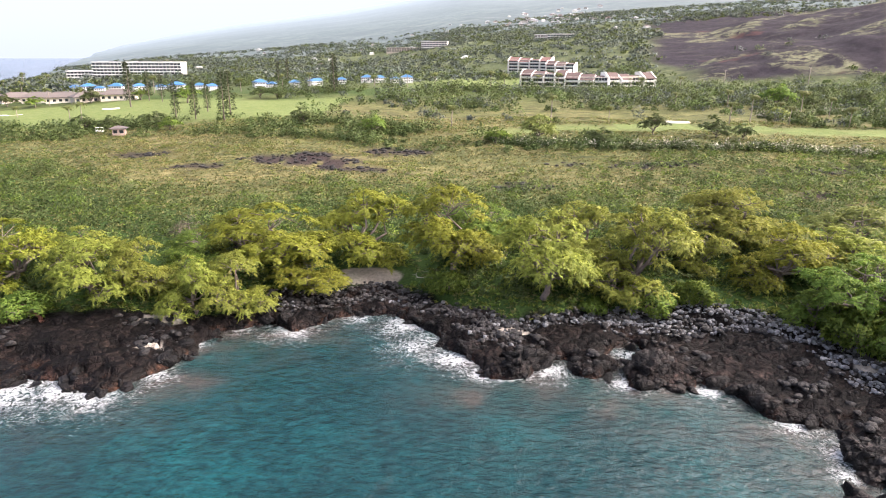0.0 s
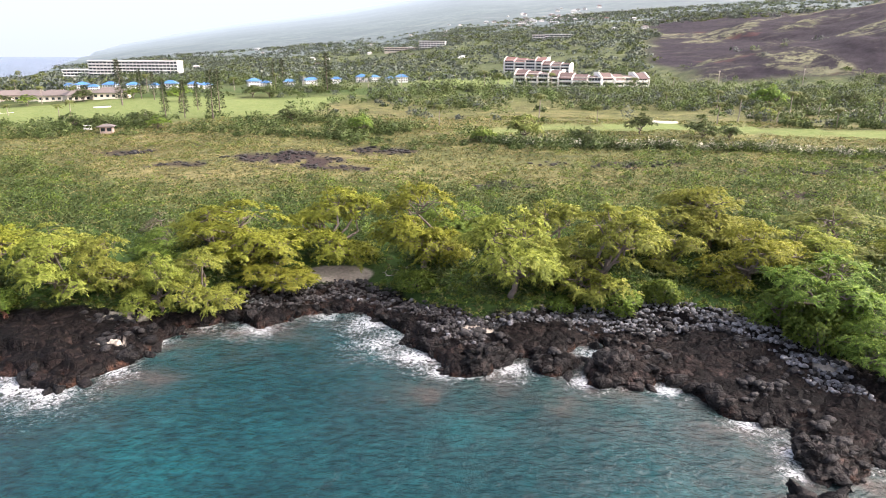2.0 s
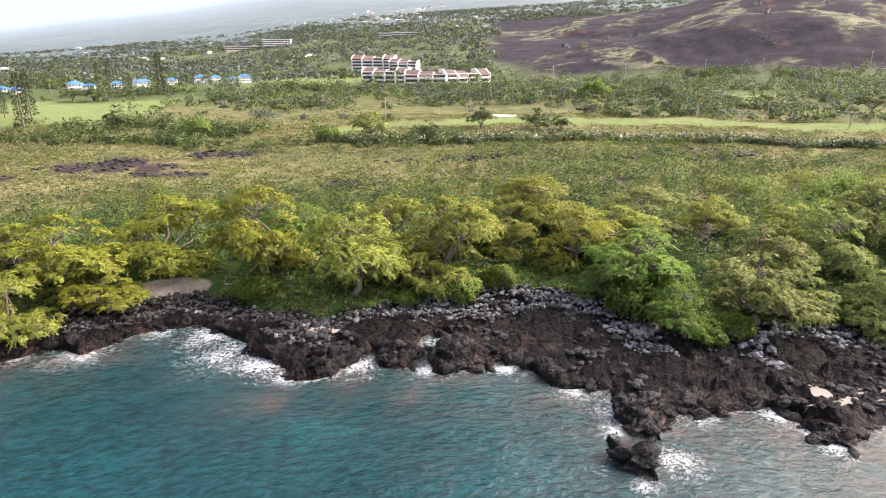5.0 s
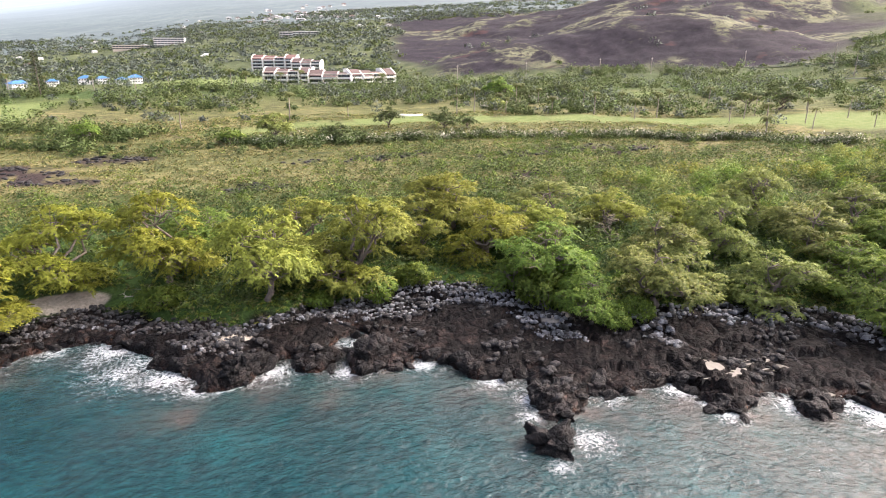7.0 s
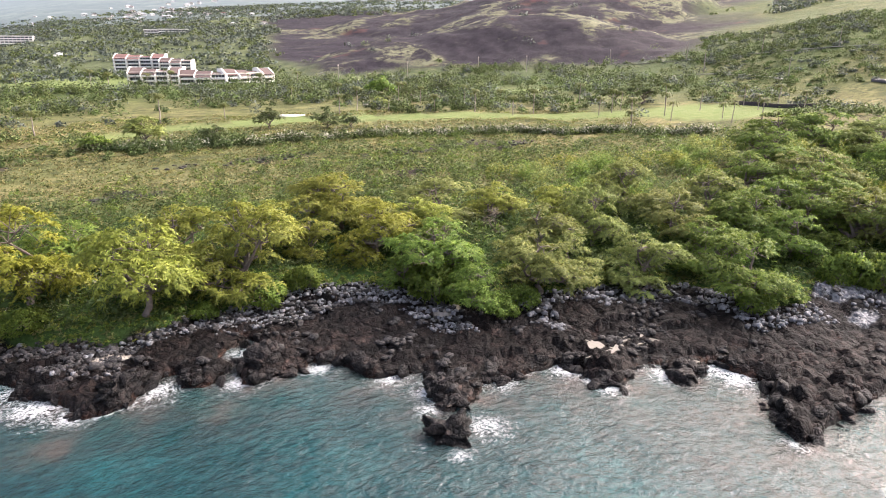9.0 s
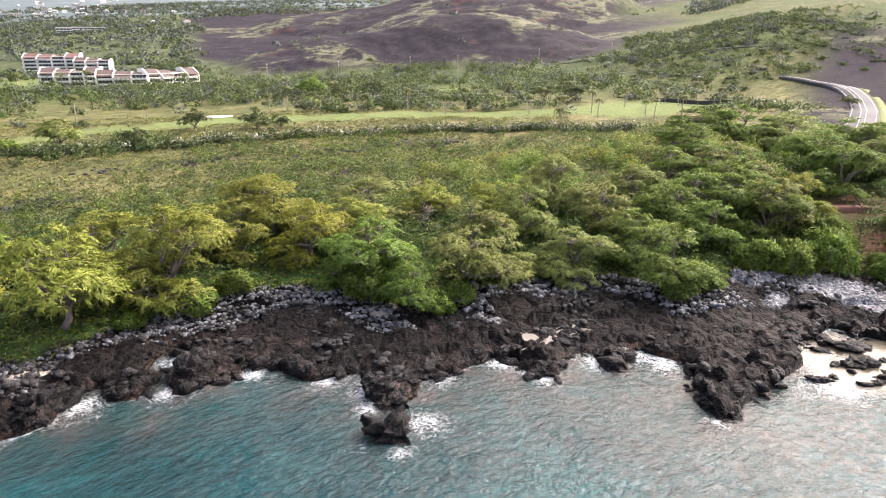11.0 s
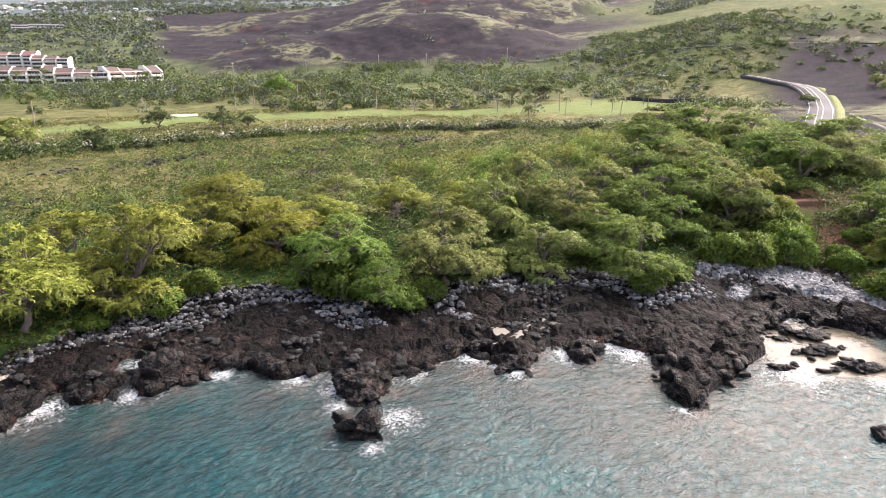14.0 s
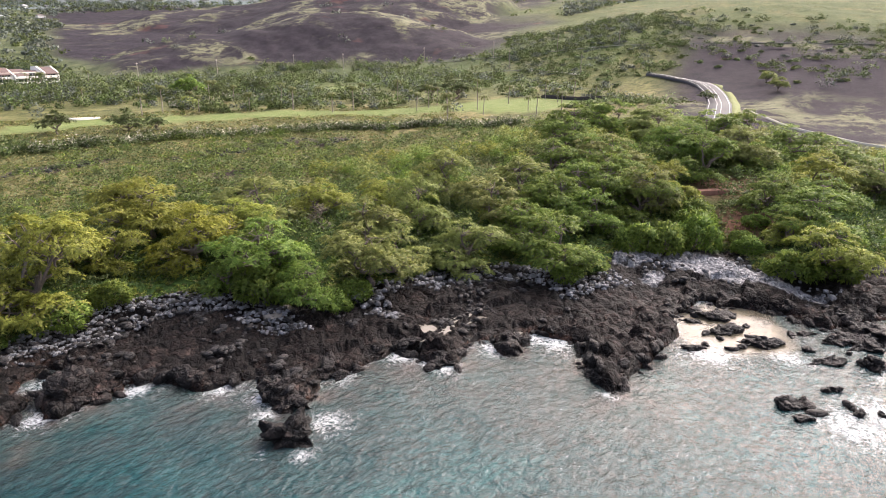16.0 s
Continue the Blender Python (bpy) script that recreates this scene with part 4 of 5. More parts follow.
# outcrops and skerries: x, y, half length, half width, height, turn
OUTCROPS = [(101.5, 9.5, 4.2, 3.0, 1.7, 20), (36.5, 45.3, 3.3, 2.9, 2.1, 60), (40.0, 51.4, 2.8, 2.1, 2.0, 85), (23.6, 68.4, 3.4, 2.3, 2.6, 40), (17.4, 69.9, 3.1, 1.3, 1.5, 8), (8.4, 71.5, 4.2, 3.0, 2.6, 70), (3.4, 74.5, 2.6, 2, 2.0, 20),
            (57.5, 45.6, 2.5, 1.8, 1.6, -20), (66.4, 42.4, 1.9, 1.5, 1.5, 30), (66.8, 29.6, 2.8, 2.0, 1.7, 60), (40.6, 53.0, 3.4, 2.4, 2.3, 20), (47, 54.5, 2.4, 1.7, 1.8, -30)]
SKERRIES = [(92.8, 29.3, 1.1, 0.8, 0.5, -40), (89.3, 28.2, 1.8, 0.8, 0.5, -50), (93.6, 26.4, 2.4, 1.6, 0.9, -30), (89.4, 23.7, 2.5, 1.3, 0.8, -55), (93.1, 22.3, 0.7, 0.5, 0.4, 0), (89.2, 19.1, 3.1, 2.0, 1.1, -46), (86.3, 20.6, 1.2, 0.8, 0.5, -20), (81.3, 25.1, 2.0, 0.8, 0.6, -60),
            (95.7, 15.8, 1.6, 0.6, 0.5, -46), (95.6, 12.6, 1.6, 1.8, 1.0, 10), (89.1, 12.0, 2.4, 1.2, 0.8, -40), (97.6, 9.5, 2.6, 2.6, 1.3, -46), (92.0, 7.6, 2.4, 2.0, 1.2, -60), (75.3, 12.5, 1.5, 1.2, 1.0, -30), (77.0, 11.1, 1.4, 1.0, 0.8, 30), (73.8, 10.5, 1.2, 0.8, 0.6, -70), (82.6, 9.4, 0.8, 0.6, 0.4, -46), (78.6, 6.5, 1.0, 0.8, 0.6, 0), (80.2, 4.8, 0.8, 0.6, 0.6, 50)]
for k, (x, y, a, b_, h, turn) in enumerate(OUTCROPS + SKERRIES):
    v, f = stone(300 + k, 12, 4, 0.38)
    q = v * (a, b_, h)
    hb, eb = blocks(q[:, 0] / 1.1 + k * 7 + 0.5 * q[:, 2], q[:, 1] / 1.1 + 0.6 * q[:, 2], 55, 2.4)
    hc, ec = blocks(q[:, 0] / 0.45 + k * 3 + 0.6 * q[:, 2], q[:, 1] / 0.45 + 0.9 * q[:, 2], 57, 2.4)
    v = v * (1 + 0.30 * hb + 0.16 * hc - 0.14 * step(0.12, 0.0, eb))[:, None]
    me = mesh_np("sea_rock", v * (a, b_, h * 0.95), f, [ROCK])
    ob = new("sea_rock", me)
    ob.matrix_basis = Matrix.LocRotScale((x, y, 0.12 * h), Euler((0, 0, radians(turn))), None)
    tagged(ob, "cracked black lava outcrop at the water's edge" if k < len(OUTCROPS) else "low black lava skerry standing in shallow water", "rock", "lava rocks in the surf")
k = 400
for x, y in ((86.5, 23.4), (91.5, 28.9), (84.6, 21.4), (94.0, 17.2), (91, 14.4), (83.6, 24.2), (93.5, 10.4), (81.6, 10.2), (79.8, 7.6), (75.9, 9.6), (87.0, 25.4)):
    k += 1
    v, f = stone(k, 8, 2, 0.2)
    ob = new("sea_rock", mesh_np("sea_rock", v * (0.8 + 0.5 * math.sin(k), 0.6, 0.5), f, [ROCK]))
    ob.matrix_basis = Matrix.LocRotScale((x, y, 0.1), Euler((0, 0, k * 1.3)), None)
    tagged(ob, "small dark rock breaking the shallow water", "rock", "lava rocks in the surf")

# broken blocks along the waterline and over the shelf
blocks_ = [mesh_np("lava_block", v * (1.1, 0.8, 0.8), f, [ROCK]) for v, f in (stone(500 + q, 22, 2, 0.45) for q in range(8))]
rng = np.random.default_rng(15)
bx_, by_ = rng.uniform(-60, 104, 60000), rng.uniform(5, 90, 60000)
bz_, bs_, bv_, _, _ = ground_z(bx_, by_, True, True)
edge_ok = np.flatnonzero((np.abs(bs_ - 0.3) < 0.9) & (bv_ < -2))
for q in edge_ok[:: max(1, len(edge_ok) // 260)]:
    size_ = 0.45 + 0.95 * rng.random() ** 2
    ob = new("lava_block", blocks_[q % 8])
    ob.matrix_basis = Matrix.LocRotScale((bx_[q], by_[q], max(bz_[q], 0) - 0.12 * size_), Euler((rng.normal() * 0.3, rng.normal() * 0.3, rng.uniform(0, 6.28))), (size_ * 1.2, size_, size_))
    tagged(ob, "angular wet lava block at the waterline", "rock", "lava blocks along the waterline")
shelf = np.flatnonzero((bs_ > 1.5) & (bv_ < -1) & (fbm(bx_, by_, 5, 3, 17) > 0.12))[:900]
rest = []
for q in shelf:
    v, f = small[q % 12]
    size_ = 0.2 + 0.6 * rng.random() ** 2
    c, s2 = math.cos(q), math.sin(q)
    w = v * (1.2, 0.9, 0.6) * size_
    rest.append((np.stack([w[:, 0] * c - w[:, 1] * s2 + bx_[q], w[:, 0] * s2 + w[:, 1] * c + by_[q], w[:, 2] + bz_[q] + 0.1 * size_], 1), f))
tagged(new("lava_rubble", mesh_np("lava_rubble", *joined(rest), [LAVA_STONE])), "loose black lava rubble on the rock shelf", "rubble", kind="stuff")
rx_, ry_ = rng.uniform(-120, 150, 26000), rng.uniform(130, 205, 26000)
rz_, _, rv_, _, rd_ = ground_z(rx_, ry_, True, True)
rest = []
for q in np.flatnonzero(lava_at(rx_, ry_, rv_, rd_) > 0.6)[:900]:
    v, f = small[q % 12]
    size_ = 0.2 + 0.75 * rng.random() ** 3
    rest.append((v * (1.3, 1.0, 0.6) * size_ + (rx_[q], ry_[q], rz_[q] + 0.15 * size_), f))
tagged(new("lava_outcrop", mesh_np("lava_outcrop", *joined(rest), [LAVA_STONE])), "jagged old lava breaking through the scrub", "lava", kind="stuff")

# tide pools lying on the shelf
POOL, nt, b = material("pool_water", 0.3)
b.inputs["IOR"].default_value = 1.33
nt.links.new(ramp(nt, tex(nt, 0.8, 5), [(0.3, (0.07, 0.062, 0.05)), (0.7, (0.14, 0.125, 0.10))]), b.inputs["Base Color"])
for k, (x, y, a, b_) in enumerate(((60.2, 50.9, 0.6, 0.9), (59.2, 48.4, 1.4, 0.4), (62.2, 48.9, 0.7, 0.4), (68.6, 48.8, 1.7, 0.45), (66.4, 50.4, 1.2, 0.35), (68.5, 43.1, 0.5, 0.9))):
    q = np.linspace(0, 2 * np.pi, 28, endpoint=False)
    rr = 1 + 0.6 * vnoise(np.cos(q) * 2.3 + k * 9, np.sin(q) * 2.3, 7)
    px, py = x + 1.5 * a * rr * np.cos(q), y + 1.5 * b_ * rr * np.sin(q)
    hz_ = float(np.percentile(ground_z(px, py), 30)) + 0.12
    top = np.stack([px, py, np.full(28, hz_)], 1)
    v = np.concatenate([top, top - (0, 0, 0.9)])
    me = bpy.data.meshes.new("tide_pool")
    me.from_pydata(v.tolist(), [], [list(range(28))] + [[i, 28 + i, 28 + (i + 1) % 28, (i + 1) % 28] for i in range(28)])
    me.materials.append(POOL)
    tagged(new("tide_pool", me), "still tide pool over pale sand in the lava shelf", "tide pool", "tide pools")


def dead_limb(name, x, y, seed, mat, reach, label, n=9, up=0.3, thick=0.09):
    rng_ = np.random.default_rng(seed)
    thing = new(name)
    main = bent((0, 0, 0), (reach, 0.2 * reach, reach * 0.12), rng_, 6, 0.06)
    part("stem", mesh_np("stem", *tube(main, np.linspace(thick, thick * 0.35, 6), 6), [mat], smooth=True), None, thing)
    for q in range(n):
        s = main[1 + q % 5]
        e = s + rng_.normal(size=3) * reach * (0.3, 0.3, 0.12) + (0, 0, up * reach * rng_.random())
        part("twig", mesh_np("twig", *tube(bent(s, e, rng_, 4, 0.12), np.linspace(thick * 0.4, 0.012, 4), 4), [mat], smooth=True), None, thing)
    thing.matrix_basis = Matrix.LocRotScale((x, y, zat(x, y, True) + 0.3), Euler((0, 0, seed * 1.1)), None)
    return tagged(thing, label, "dead branch")


dead_limb("dead_branch", -26.5, 80.5, 3, RUSTWOOD, 3.2, "tangled red-brown dead branch lying on the rocks", 14)
dead_limb("dead_branch", -55.5, 76.5, 8, RUSTWOOD, 5.0, "fallen red-brown trunk lying on the rocks", 6, 0.1, 0.3)
dead_limb("dead_branch", -1.5, 93.5, 3, DEADWOOD, 4.5, "bleached fallen limb under a thorn tree", 10)
dead_limb("dead_branch", 7.5, 96.5, 1, DEADWOOD, 4.0, "bleached bare limb among the green", 12, 0.6)


# ---- undergrowth, scrub and far trees ----
def leaf_cloud(x, y, z, r, h, per, leaf, rng_, width=0.28, lobes=5, skirt=0.1):
    """Triangular leaf sprays heaped into one plant per place."""
    n = len(x)
    off = rng_.normal(size=(n, lobes, 3)) * (0.42, 0.42, 0.2)
    off[..., 2] = np.abs(off[..., 2]) + skirt
    lr = rng_.uniform(0.35, 0.62, (n, lobes))
    which = rng_.integers(0, lobes, (n, per))
    o = np.take_along_axis(off, which[..., None], 1)
    l = np.take_along_axis(lr, which, 1)
    u = rng_.normal(size=(n, per, 3))
    u[..., 2] = np.abs(u[..., 2]) * 1.1 - 0.15
    u /= np.linalg.norm(u, axis=2, keepdims=True)
    p = o + u * l[..., None] * rng_.uniform(0.75, 1.08, (n, per, 1))
    scale = np.stack([r, r, h], 1)[:, None]
    p = p * scale + np.stack([x, y, z], 1)[:, None]
    d = u * (1, 1, 0.5) + rng_.normal(size=u.shape) * 0.5
    d /= np.linalg.norm(d, axis=2, keepdims=True)
    side = np.cross(d, rng_.normal(size=d.shape) + (0, 0, 0.6))
    side /= np.linalg.norm(side, axis=2, keepdims=True) + 1e-6
    ln = leaf * rng_.uniform(0.6, 1.4, (n, per, 1))
    p = p.reshape(-1, 3)
    d, side, ln = d.reshape(-1, 3), side.reshape(-1, 3), ln.reshape(-1, 1)
    v = np.stack([p - d * ln * 0.4 - side * ln * width, p - d * ln * 0.4 + side * ln * width, p + d * ln * 0.6], 1).reshape(-1, 3)
    nrm = (u + (p.reshape(n, per, 3) - np.stack([x, y, z], 1)[:, None]) / scale * 0.6).reshape(-1, 3) + rng_.normal(size=(len(p), 3)) * 0.2
    return v, np.arange(len(v)).reshape(-1, 3), unit(nrm)


def spread(n, x0, x1, y0, y1, seed):
    r_ = np.random.default_rng(seed)
    x, y = r_.uniform(x0, x1, n), r_.uniform(y0, y1, n)
    z, sd_, vd_, a_, rr_ = ground_z(x, y, True, True)
    return r_, x, y, z, sd_, vd_, a_, rr_


def stuff(name, mats, label, category, plants, rng_, per, leaf, **kw):
    x, y, z, r, h = plants
    kind = rng_.integers(0, len(mats), len(x))
    for k, m in enumerate(mats):
        s = kind == k
        if s.any():
            v, f, nrm = leaf_cloud(x[s], y[s], z[s], r[s], h[s], per, leaf, rng_, **kw)
            tagged(new(name, mesh_np(name, v, f, [m], normals=nrm)), label, category, kind="stuff")


LEAF_SCRUB = leafy("scrub_leaves", (0.075, 0.08, 0.026), (0.185, 0.18, 0.06), (0.30, 0.27, 0.11))
LEAF_STRAW = leafy("dry_grass", (0.14, 0.125, 0.046), (0.26, 0.225, 0.085), (0.36, 0.31, 0.13), 0.2)
# thicket behind the first trees
r_, x, y, z, s_, v_, a_, d_ = spread(19000, -130, 215, 10, 190, 21)
deep = np.interp(x, (-130, -20, 40, 70, 95, 130), (60, 60, 75, 110, 125, 120))
ok = (v_ > 1.2) & (r_.random(len(x)) < np.clip(1.15 - v_ / deep, 0, 0.6)) & ~turf_at(x, y) & ~((np.hypot((x + 12) / 9, (y - 96.5) / 3.8) < 1)) & ~((np.hypot(x - 43, y - 85) < 6) & (v_ < 5)) & ~((np.hypot((x - 118) / 5, (y - 30) / 6) < 1)) & ~((np.hypot((x - 128) / 5, (y - 35) / 4) < 1)) & ~((np.hypot((x - 138) / 5, (y - 47) / 4) < 1))
x, y, z = x[ok], y[ok], z[ok]
r = r_.uniform(1.2, 3.3, len(x)) * np.clip(0.5 + v_[ok] / 18, 0.5, 1.15)
stuff("undergrowth", [LEAF_MID, LEAF_DARK, LEAF_GREEN, LEAF_DARK, LEAF_MID], "tangled green shrubs between the trees", "shrubs", (x, y, z - 0.2, r, r * r_.uniform(0.8, 1.3, len(x))), r_, 62, 0.6, width=0.17)
# grass and seedlings at the edge of the rock
r_, x, y, z, s_, v_, a_, d_ = spread(110000, -80, 135, 10, 112, 26)
ok = (v_ > 0.0) & (v_ < 12) & (r_.random(len(x)) < 0.55 * np.exp(-v_ / 7)) & ~((np.hypot((x + 13) / 7, (y - 95.6) / 3.2) < 1))
x, y, z = x[ok], y[ok], z[ok]
r = r_.uniform(0.3, 0.9, len(x))
stuff("grass", [LEAF_GREEN, LEAF_LIME, LEAF_SCRUB], "rank green grass and seedlings at the rock edge", "grass", (x, y, z - 0.05, r, r * 0.7), r_, 16, 0.4, width=0.16)
# smaller trees closing the wood
r_, x, y, z, s_, v_, a_, d_ = spread(330, 96, 225, 22, 130, 27)
ok = (v_ > 7) & ~turf_at(x, y) & (np.hypot(x - 145, y - 46) > 9) & (np.hypot(x - 134, y - 43) > 13) & (np.hypot(x - 124, y - 34) > 10) & (y < 165 - 0.3 * x)
x, y, z = x[ok], y[ok], z[ok]
r = r_.uniform(2.6, 4.6, len(x))
stuff("small_trees", [LEAF_GREEN, LEAF_GREY, LEAF_GREEN, LEAF_LIME], "small feathery trees closing the wood", "trees", (x, y, z + 0.4, r, r * r_.uniform(1.1, 1.6, len(x))), r_, 420, 0.6, width=0.14, lobes=7)
# low scrub over old lava
r_, x, y, z, s_, v_, a_, d_ = spread(95000, -190, 190, 85, 260, 22)
open_ = fbm(x, y, 16, 3, 85)
ok = (v_ > 20) & (v_ < 175) & (r_.random(len(x)) < np.clip(0.15 + 0.62 * open_, 0.05, 0.52)) & ~turf_at(x, y) & (lava_at(x, y, v_, d_) < 0.4)
x, y, z = x[ok], y[ok], z[ok]
r = r_.uniform(0.45, 1.15, len(x)) * np.where(r_.random(len(x)) < 0.22, 2.4, 1.0)
stuff("scrub", [LEAF_SCRUB, LEAF_MID, LEAF_SCRUB, LEAF_GREEN, LEAF_STRAW, LEAF_GREY, LEAF_STRAW], "low yellow-green scrub and dry grass", "scrub", (x, y, z - 0.15, r * 1.1, r * 0.65), r_, 26, 0.40, width=0.24)
# dry tussocks between the shrubs
r_, x, y, z, s_, v_, a_, d_ = spread(60000, -170, 150, 110, 250, 28)
ok = (v_ > 28) & (v_ < 165) & (r_.random(len(x)) < np.clip(0.45 - 0.8 * fbm(x, y, 16, 3, 85), 0.08, 0.7)) & ~turf_at(x, y) & (lava_at(x, y, v_, d_) < 0.3)
x, y, z = x[ok], y[ok], z[ok]
r = r_.uniform(0.25, 0.75, len(x))
stuff("tussocks", [LEAF_STRAW, LEAF_SCRUB, LEAF_OLIVE], "dry yellow grass tussocks over old lava", "grass", (x, y, z - 0.05, r, r * 0.7), r_, 9, 0.42, width=0.2)
# thick bushes along the near side of the fairways
r_, x, y, z, s_, v_, a_, d_ = spread(9000, -300, 70, 180, 300, 23)
line = np.interp(x, (-300, -230, -170, -100, -60, -20, 30, 70), (285, 262, 240, 243, 232, 212, 203, 196))
ok = (np.abs(y - line) < np.interp(x, (-300, -60, 20, 70), (16, 20, 15, 6))) & (r_.random(len(x)) < np.clip(0.36 + 1.1 * fbm(x, y, 15, 3, 33), 0.03, 0.85)) & (np.hypot((x + 131) / 11, (y - 230) / 9) > 1)
x, y, z = x[ok], y[ok], z[ok]
r = (1.0 + 3.8 * r_.random(len(x)) ** 1.7) * np.interp(x, (20, 60), (1.0, 0.8))
stuff("bushes", [LEAF_DARK, LEAF_MID, LEAF_OLIVE, LEAF_MID], "dense dark green bushes bordering the fairway", "bushes", (x, y, z - 0.3, r, r * r_.uniform(1.0, 1.6, len(x))), r_, 80, 0.85, width=0.22)
# trees and bushes beyond the fairway
r_, x, y, z, s_, v_, a_, d_ = spread(90000, -420, 520, 40, 640, 24)
clump = fbm(x, y, 45, 4, 87)
slope_lava = ((a_ > 15) & (a_ < 52) & (d_ > 545)) | ((a_ > 67) & (d_ > 225))
near_condo = (np.hypot((x - 80) / 55, (y - 425) / 22) < 1) | (np.hypot((x - 75) / 50, (y - 630) / 30) < 1)
near_houses = (np.abs(y - 440) < 14) & (x < -40) & (x > -300)
road_free = ~((np.hypot(x - 322, y - 122) < 42) & (x > 280))
ok = (d_ > 245) & (v_ > 150) & (r_.random(len(x)) < np.clip(0.11 + 0.6 * clump, np.where(a_ > 52, 0.14, 0.02), 0.36) * np.where(slope_lava, np.where(a_ > 62, 0.35, 0.006), np.where(a_ > 52, 1.1, 1)) * np.clip((d_ - 240) / 60, 0.3, 1)) & ~turf_at(x, y) & ~near_condo & road_free & (np.hypot((x - 15) / 60, (y - 520) / 80) > 1)
x, y, z, d = x[ok], y[ok], z[ok], d_[ok]
r = (1.9 + 4.6 * r_.random(len(x)) ** 1.6) * np.where(near_houses[ok], 0.55, 1)
stuff("far_trees", [LEAF_DARK, LEAF_MID, LEAF_OLIVE, LEAF_MID, LEAF_HAZED], "mixed green trees and bushes beyond the fairway", "trees", (x, y, z - 0.3, r, r * r_.uniform(1.1, 1.7, len(x)) * np.where(a_[ok] > 52, 0.6, 1)), r_, 105, 0.85, width=0.3)
# woods on the lower slopes
r_, x, y, z, s_, v_, a_, d_ = spread(40000, -1000, 1300, 450, 1560, 25)
clump = fbm(x, y, 150, 4, 89)
slope_lava = (a_ + 3.0 * fbm(x, y, 90, 3, 79) > 15.5) & (a_ < 57) & (d_ < 1130)
ok = (s_ > 12) & (d_ > 540) & (d_ < 1540) & (r_.random(len(x)) < np.clip(0.45 + 0.9 * clump, 0.05, 0.9) * np.where(slope_lava, 0.01, 1))
x, y, z = x[ok], y[ok], z[ok]
r = r_.uniform(4, 9, len(x))
stuff("far_woods", [LEAF_HAZED, LEAF_OLIVE, LEAF_HAZED], "far woods on the volcano's lower slope", "woods", (x, y, z - 0.5, r, r * 0.8), r_, 24, 2.3, width=0.42)


# ---- the land behind: fairway, hedges, palms, buildings ----
WHITE_WALL = plain("white_render", (0.74, 0.72, 0.67), 0.8, 0.08, 3.0)
CREAM_WALL = plain("cream_render", (0.62, 0.55, 0.46), 0.8, 0.1, 3.0)
PINK_WALL = plain("pink_render", (0.40, 0.30, 0.26), 0.8, 0.1, 1.0)
SHINGLE = plain("brown_shingle", (0.105, 0.07, 0.06), 0.85, 0.3, 0.8, relief=0.03)
RED_ROOF = plain("red_tile", (0.16, 0.085, 0.07), 0.8, 0.25, 0.8, relief=0.03)
BLUE_ROOF = plain("blue_metal_roof", (0.05, 0.15, 0.33), 0.45, 0.15, 1.5)
TAN_ROOF = plain("tan_shingle", (0.12, 0.10, 0.09), 0.85, 0.2, 0.8)
GREY_ROOF = plain("pale_roof", (0.48, 0.48, 0.47), 0.7, 0.15, 2.0)
GLASS_DARK = plain("dark_window", (0.03, 0.035, 0.04), 0.12, 0.2, 2.0)
ASPHALT = plain("asphalt", (0.06, 0.058, 0.058), 0.85, 0.15, 2.0)
PAINT = plain("road_paint", (0.75, 0.74, 0.70), 0.7, 0.08, 0.6)
KERB = plain("pale_kerb", (0.42, 0.40, 0.33), 0.85, 0.15, 1.0)
WALL_STONE = plain("dark_stone_wall", (0.035, 0.03, 0.03), 0.9, 0.4, 0.8, relief=0.08)
BUNKER_SAND = plain("bunker_sand", (0.72, 0.68, 0.58), 0.95, 0.06, 1.0)
WOOD_POLE = plain("pole_wood", (0.30, 0.26, 0.22), 0.85, 0.2, 0.5)
PALM_LEAF = leafy("palm_leaves", (0.045, 0.06, 0.015), (0.12, 0.135, 0.035), (0.22, 0.21, 0.07))
PALM_BARK = plain("palm_bark", (0.27, 0.23, 0.19), 0.9, 0.25, 0.4)
PINE_LEAF = leafy("pine_needles", (0.02, 0.03, 0.012), (0.05, 0.065, 0.025), (0.10, 0.10, 0.045))
BLOSSOM = leafy("pale_blossom", (0.20, 0.20, 0.13), (0.36, 0.345, 0.26), (0.56, 0.53, 0.43), 0.2)


def box_bm(x0, x1, y0, y1, z0, z1, bevel=0.0):
    bm = bmesh.new()
    vs = [bm.verts.new((x, y, z)) for z in (z0, z1) for x, y in ((x0, y0), (x1, y0), (x1, y1), (x0, y1))]
    for q in ((3, 2, 1, 0), (4, 5, 6, 7), (0, 1, 5, 4), (1, 2, 6, 5), (2, 3, 7, 6), (3, 0, 4, 7)):
        bm.faces.new([vs[i] for i in q])
    if bevel:
        bmesh.ops.bevel(bm, geom=bm.edges[:], offset=bevel, segments=1, affect="EDGES")
    return bm


def prism_bm(outline, x0, x1):
    """A profile in y, z pushed along x."""
    bm = bmesh.new()
    a = [bm.verts.new((x0, y, z)) for y, z in outline]
    b_ = [bm.verts.new((x1, y, z)) for y, z in outline]
    bm.faces.new(a[::-1])
    bm.faces.new(b_)
    n = len(outline)
    for i in range(n):
        bm.faces.new((a[i], a[(i + 1) % n], b_[(i + 1) % n], b_[i]))
    bmesh.ops.recalc_face_normals(bm, faces=bm.faces[:])
    return bm


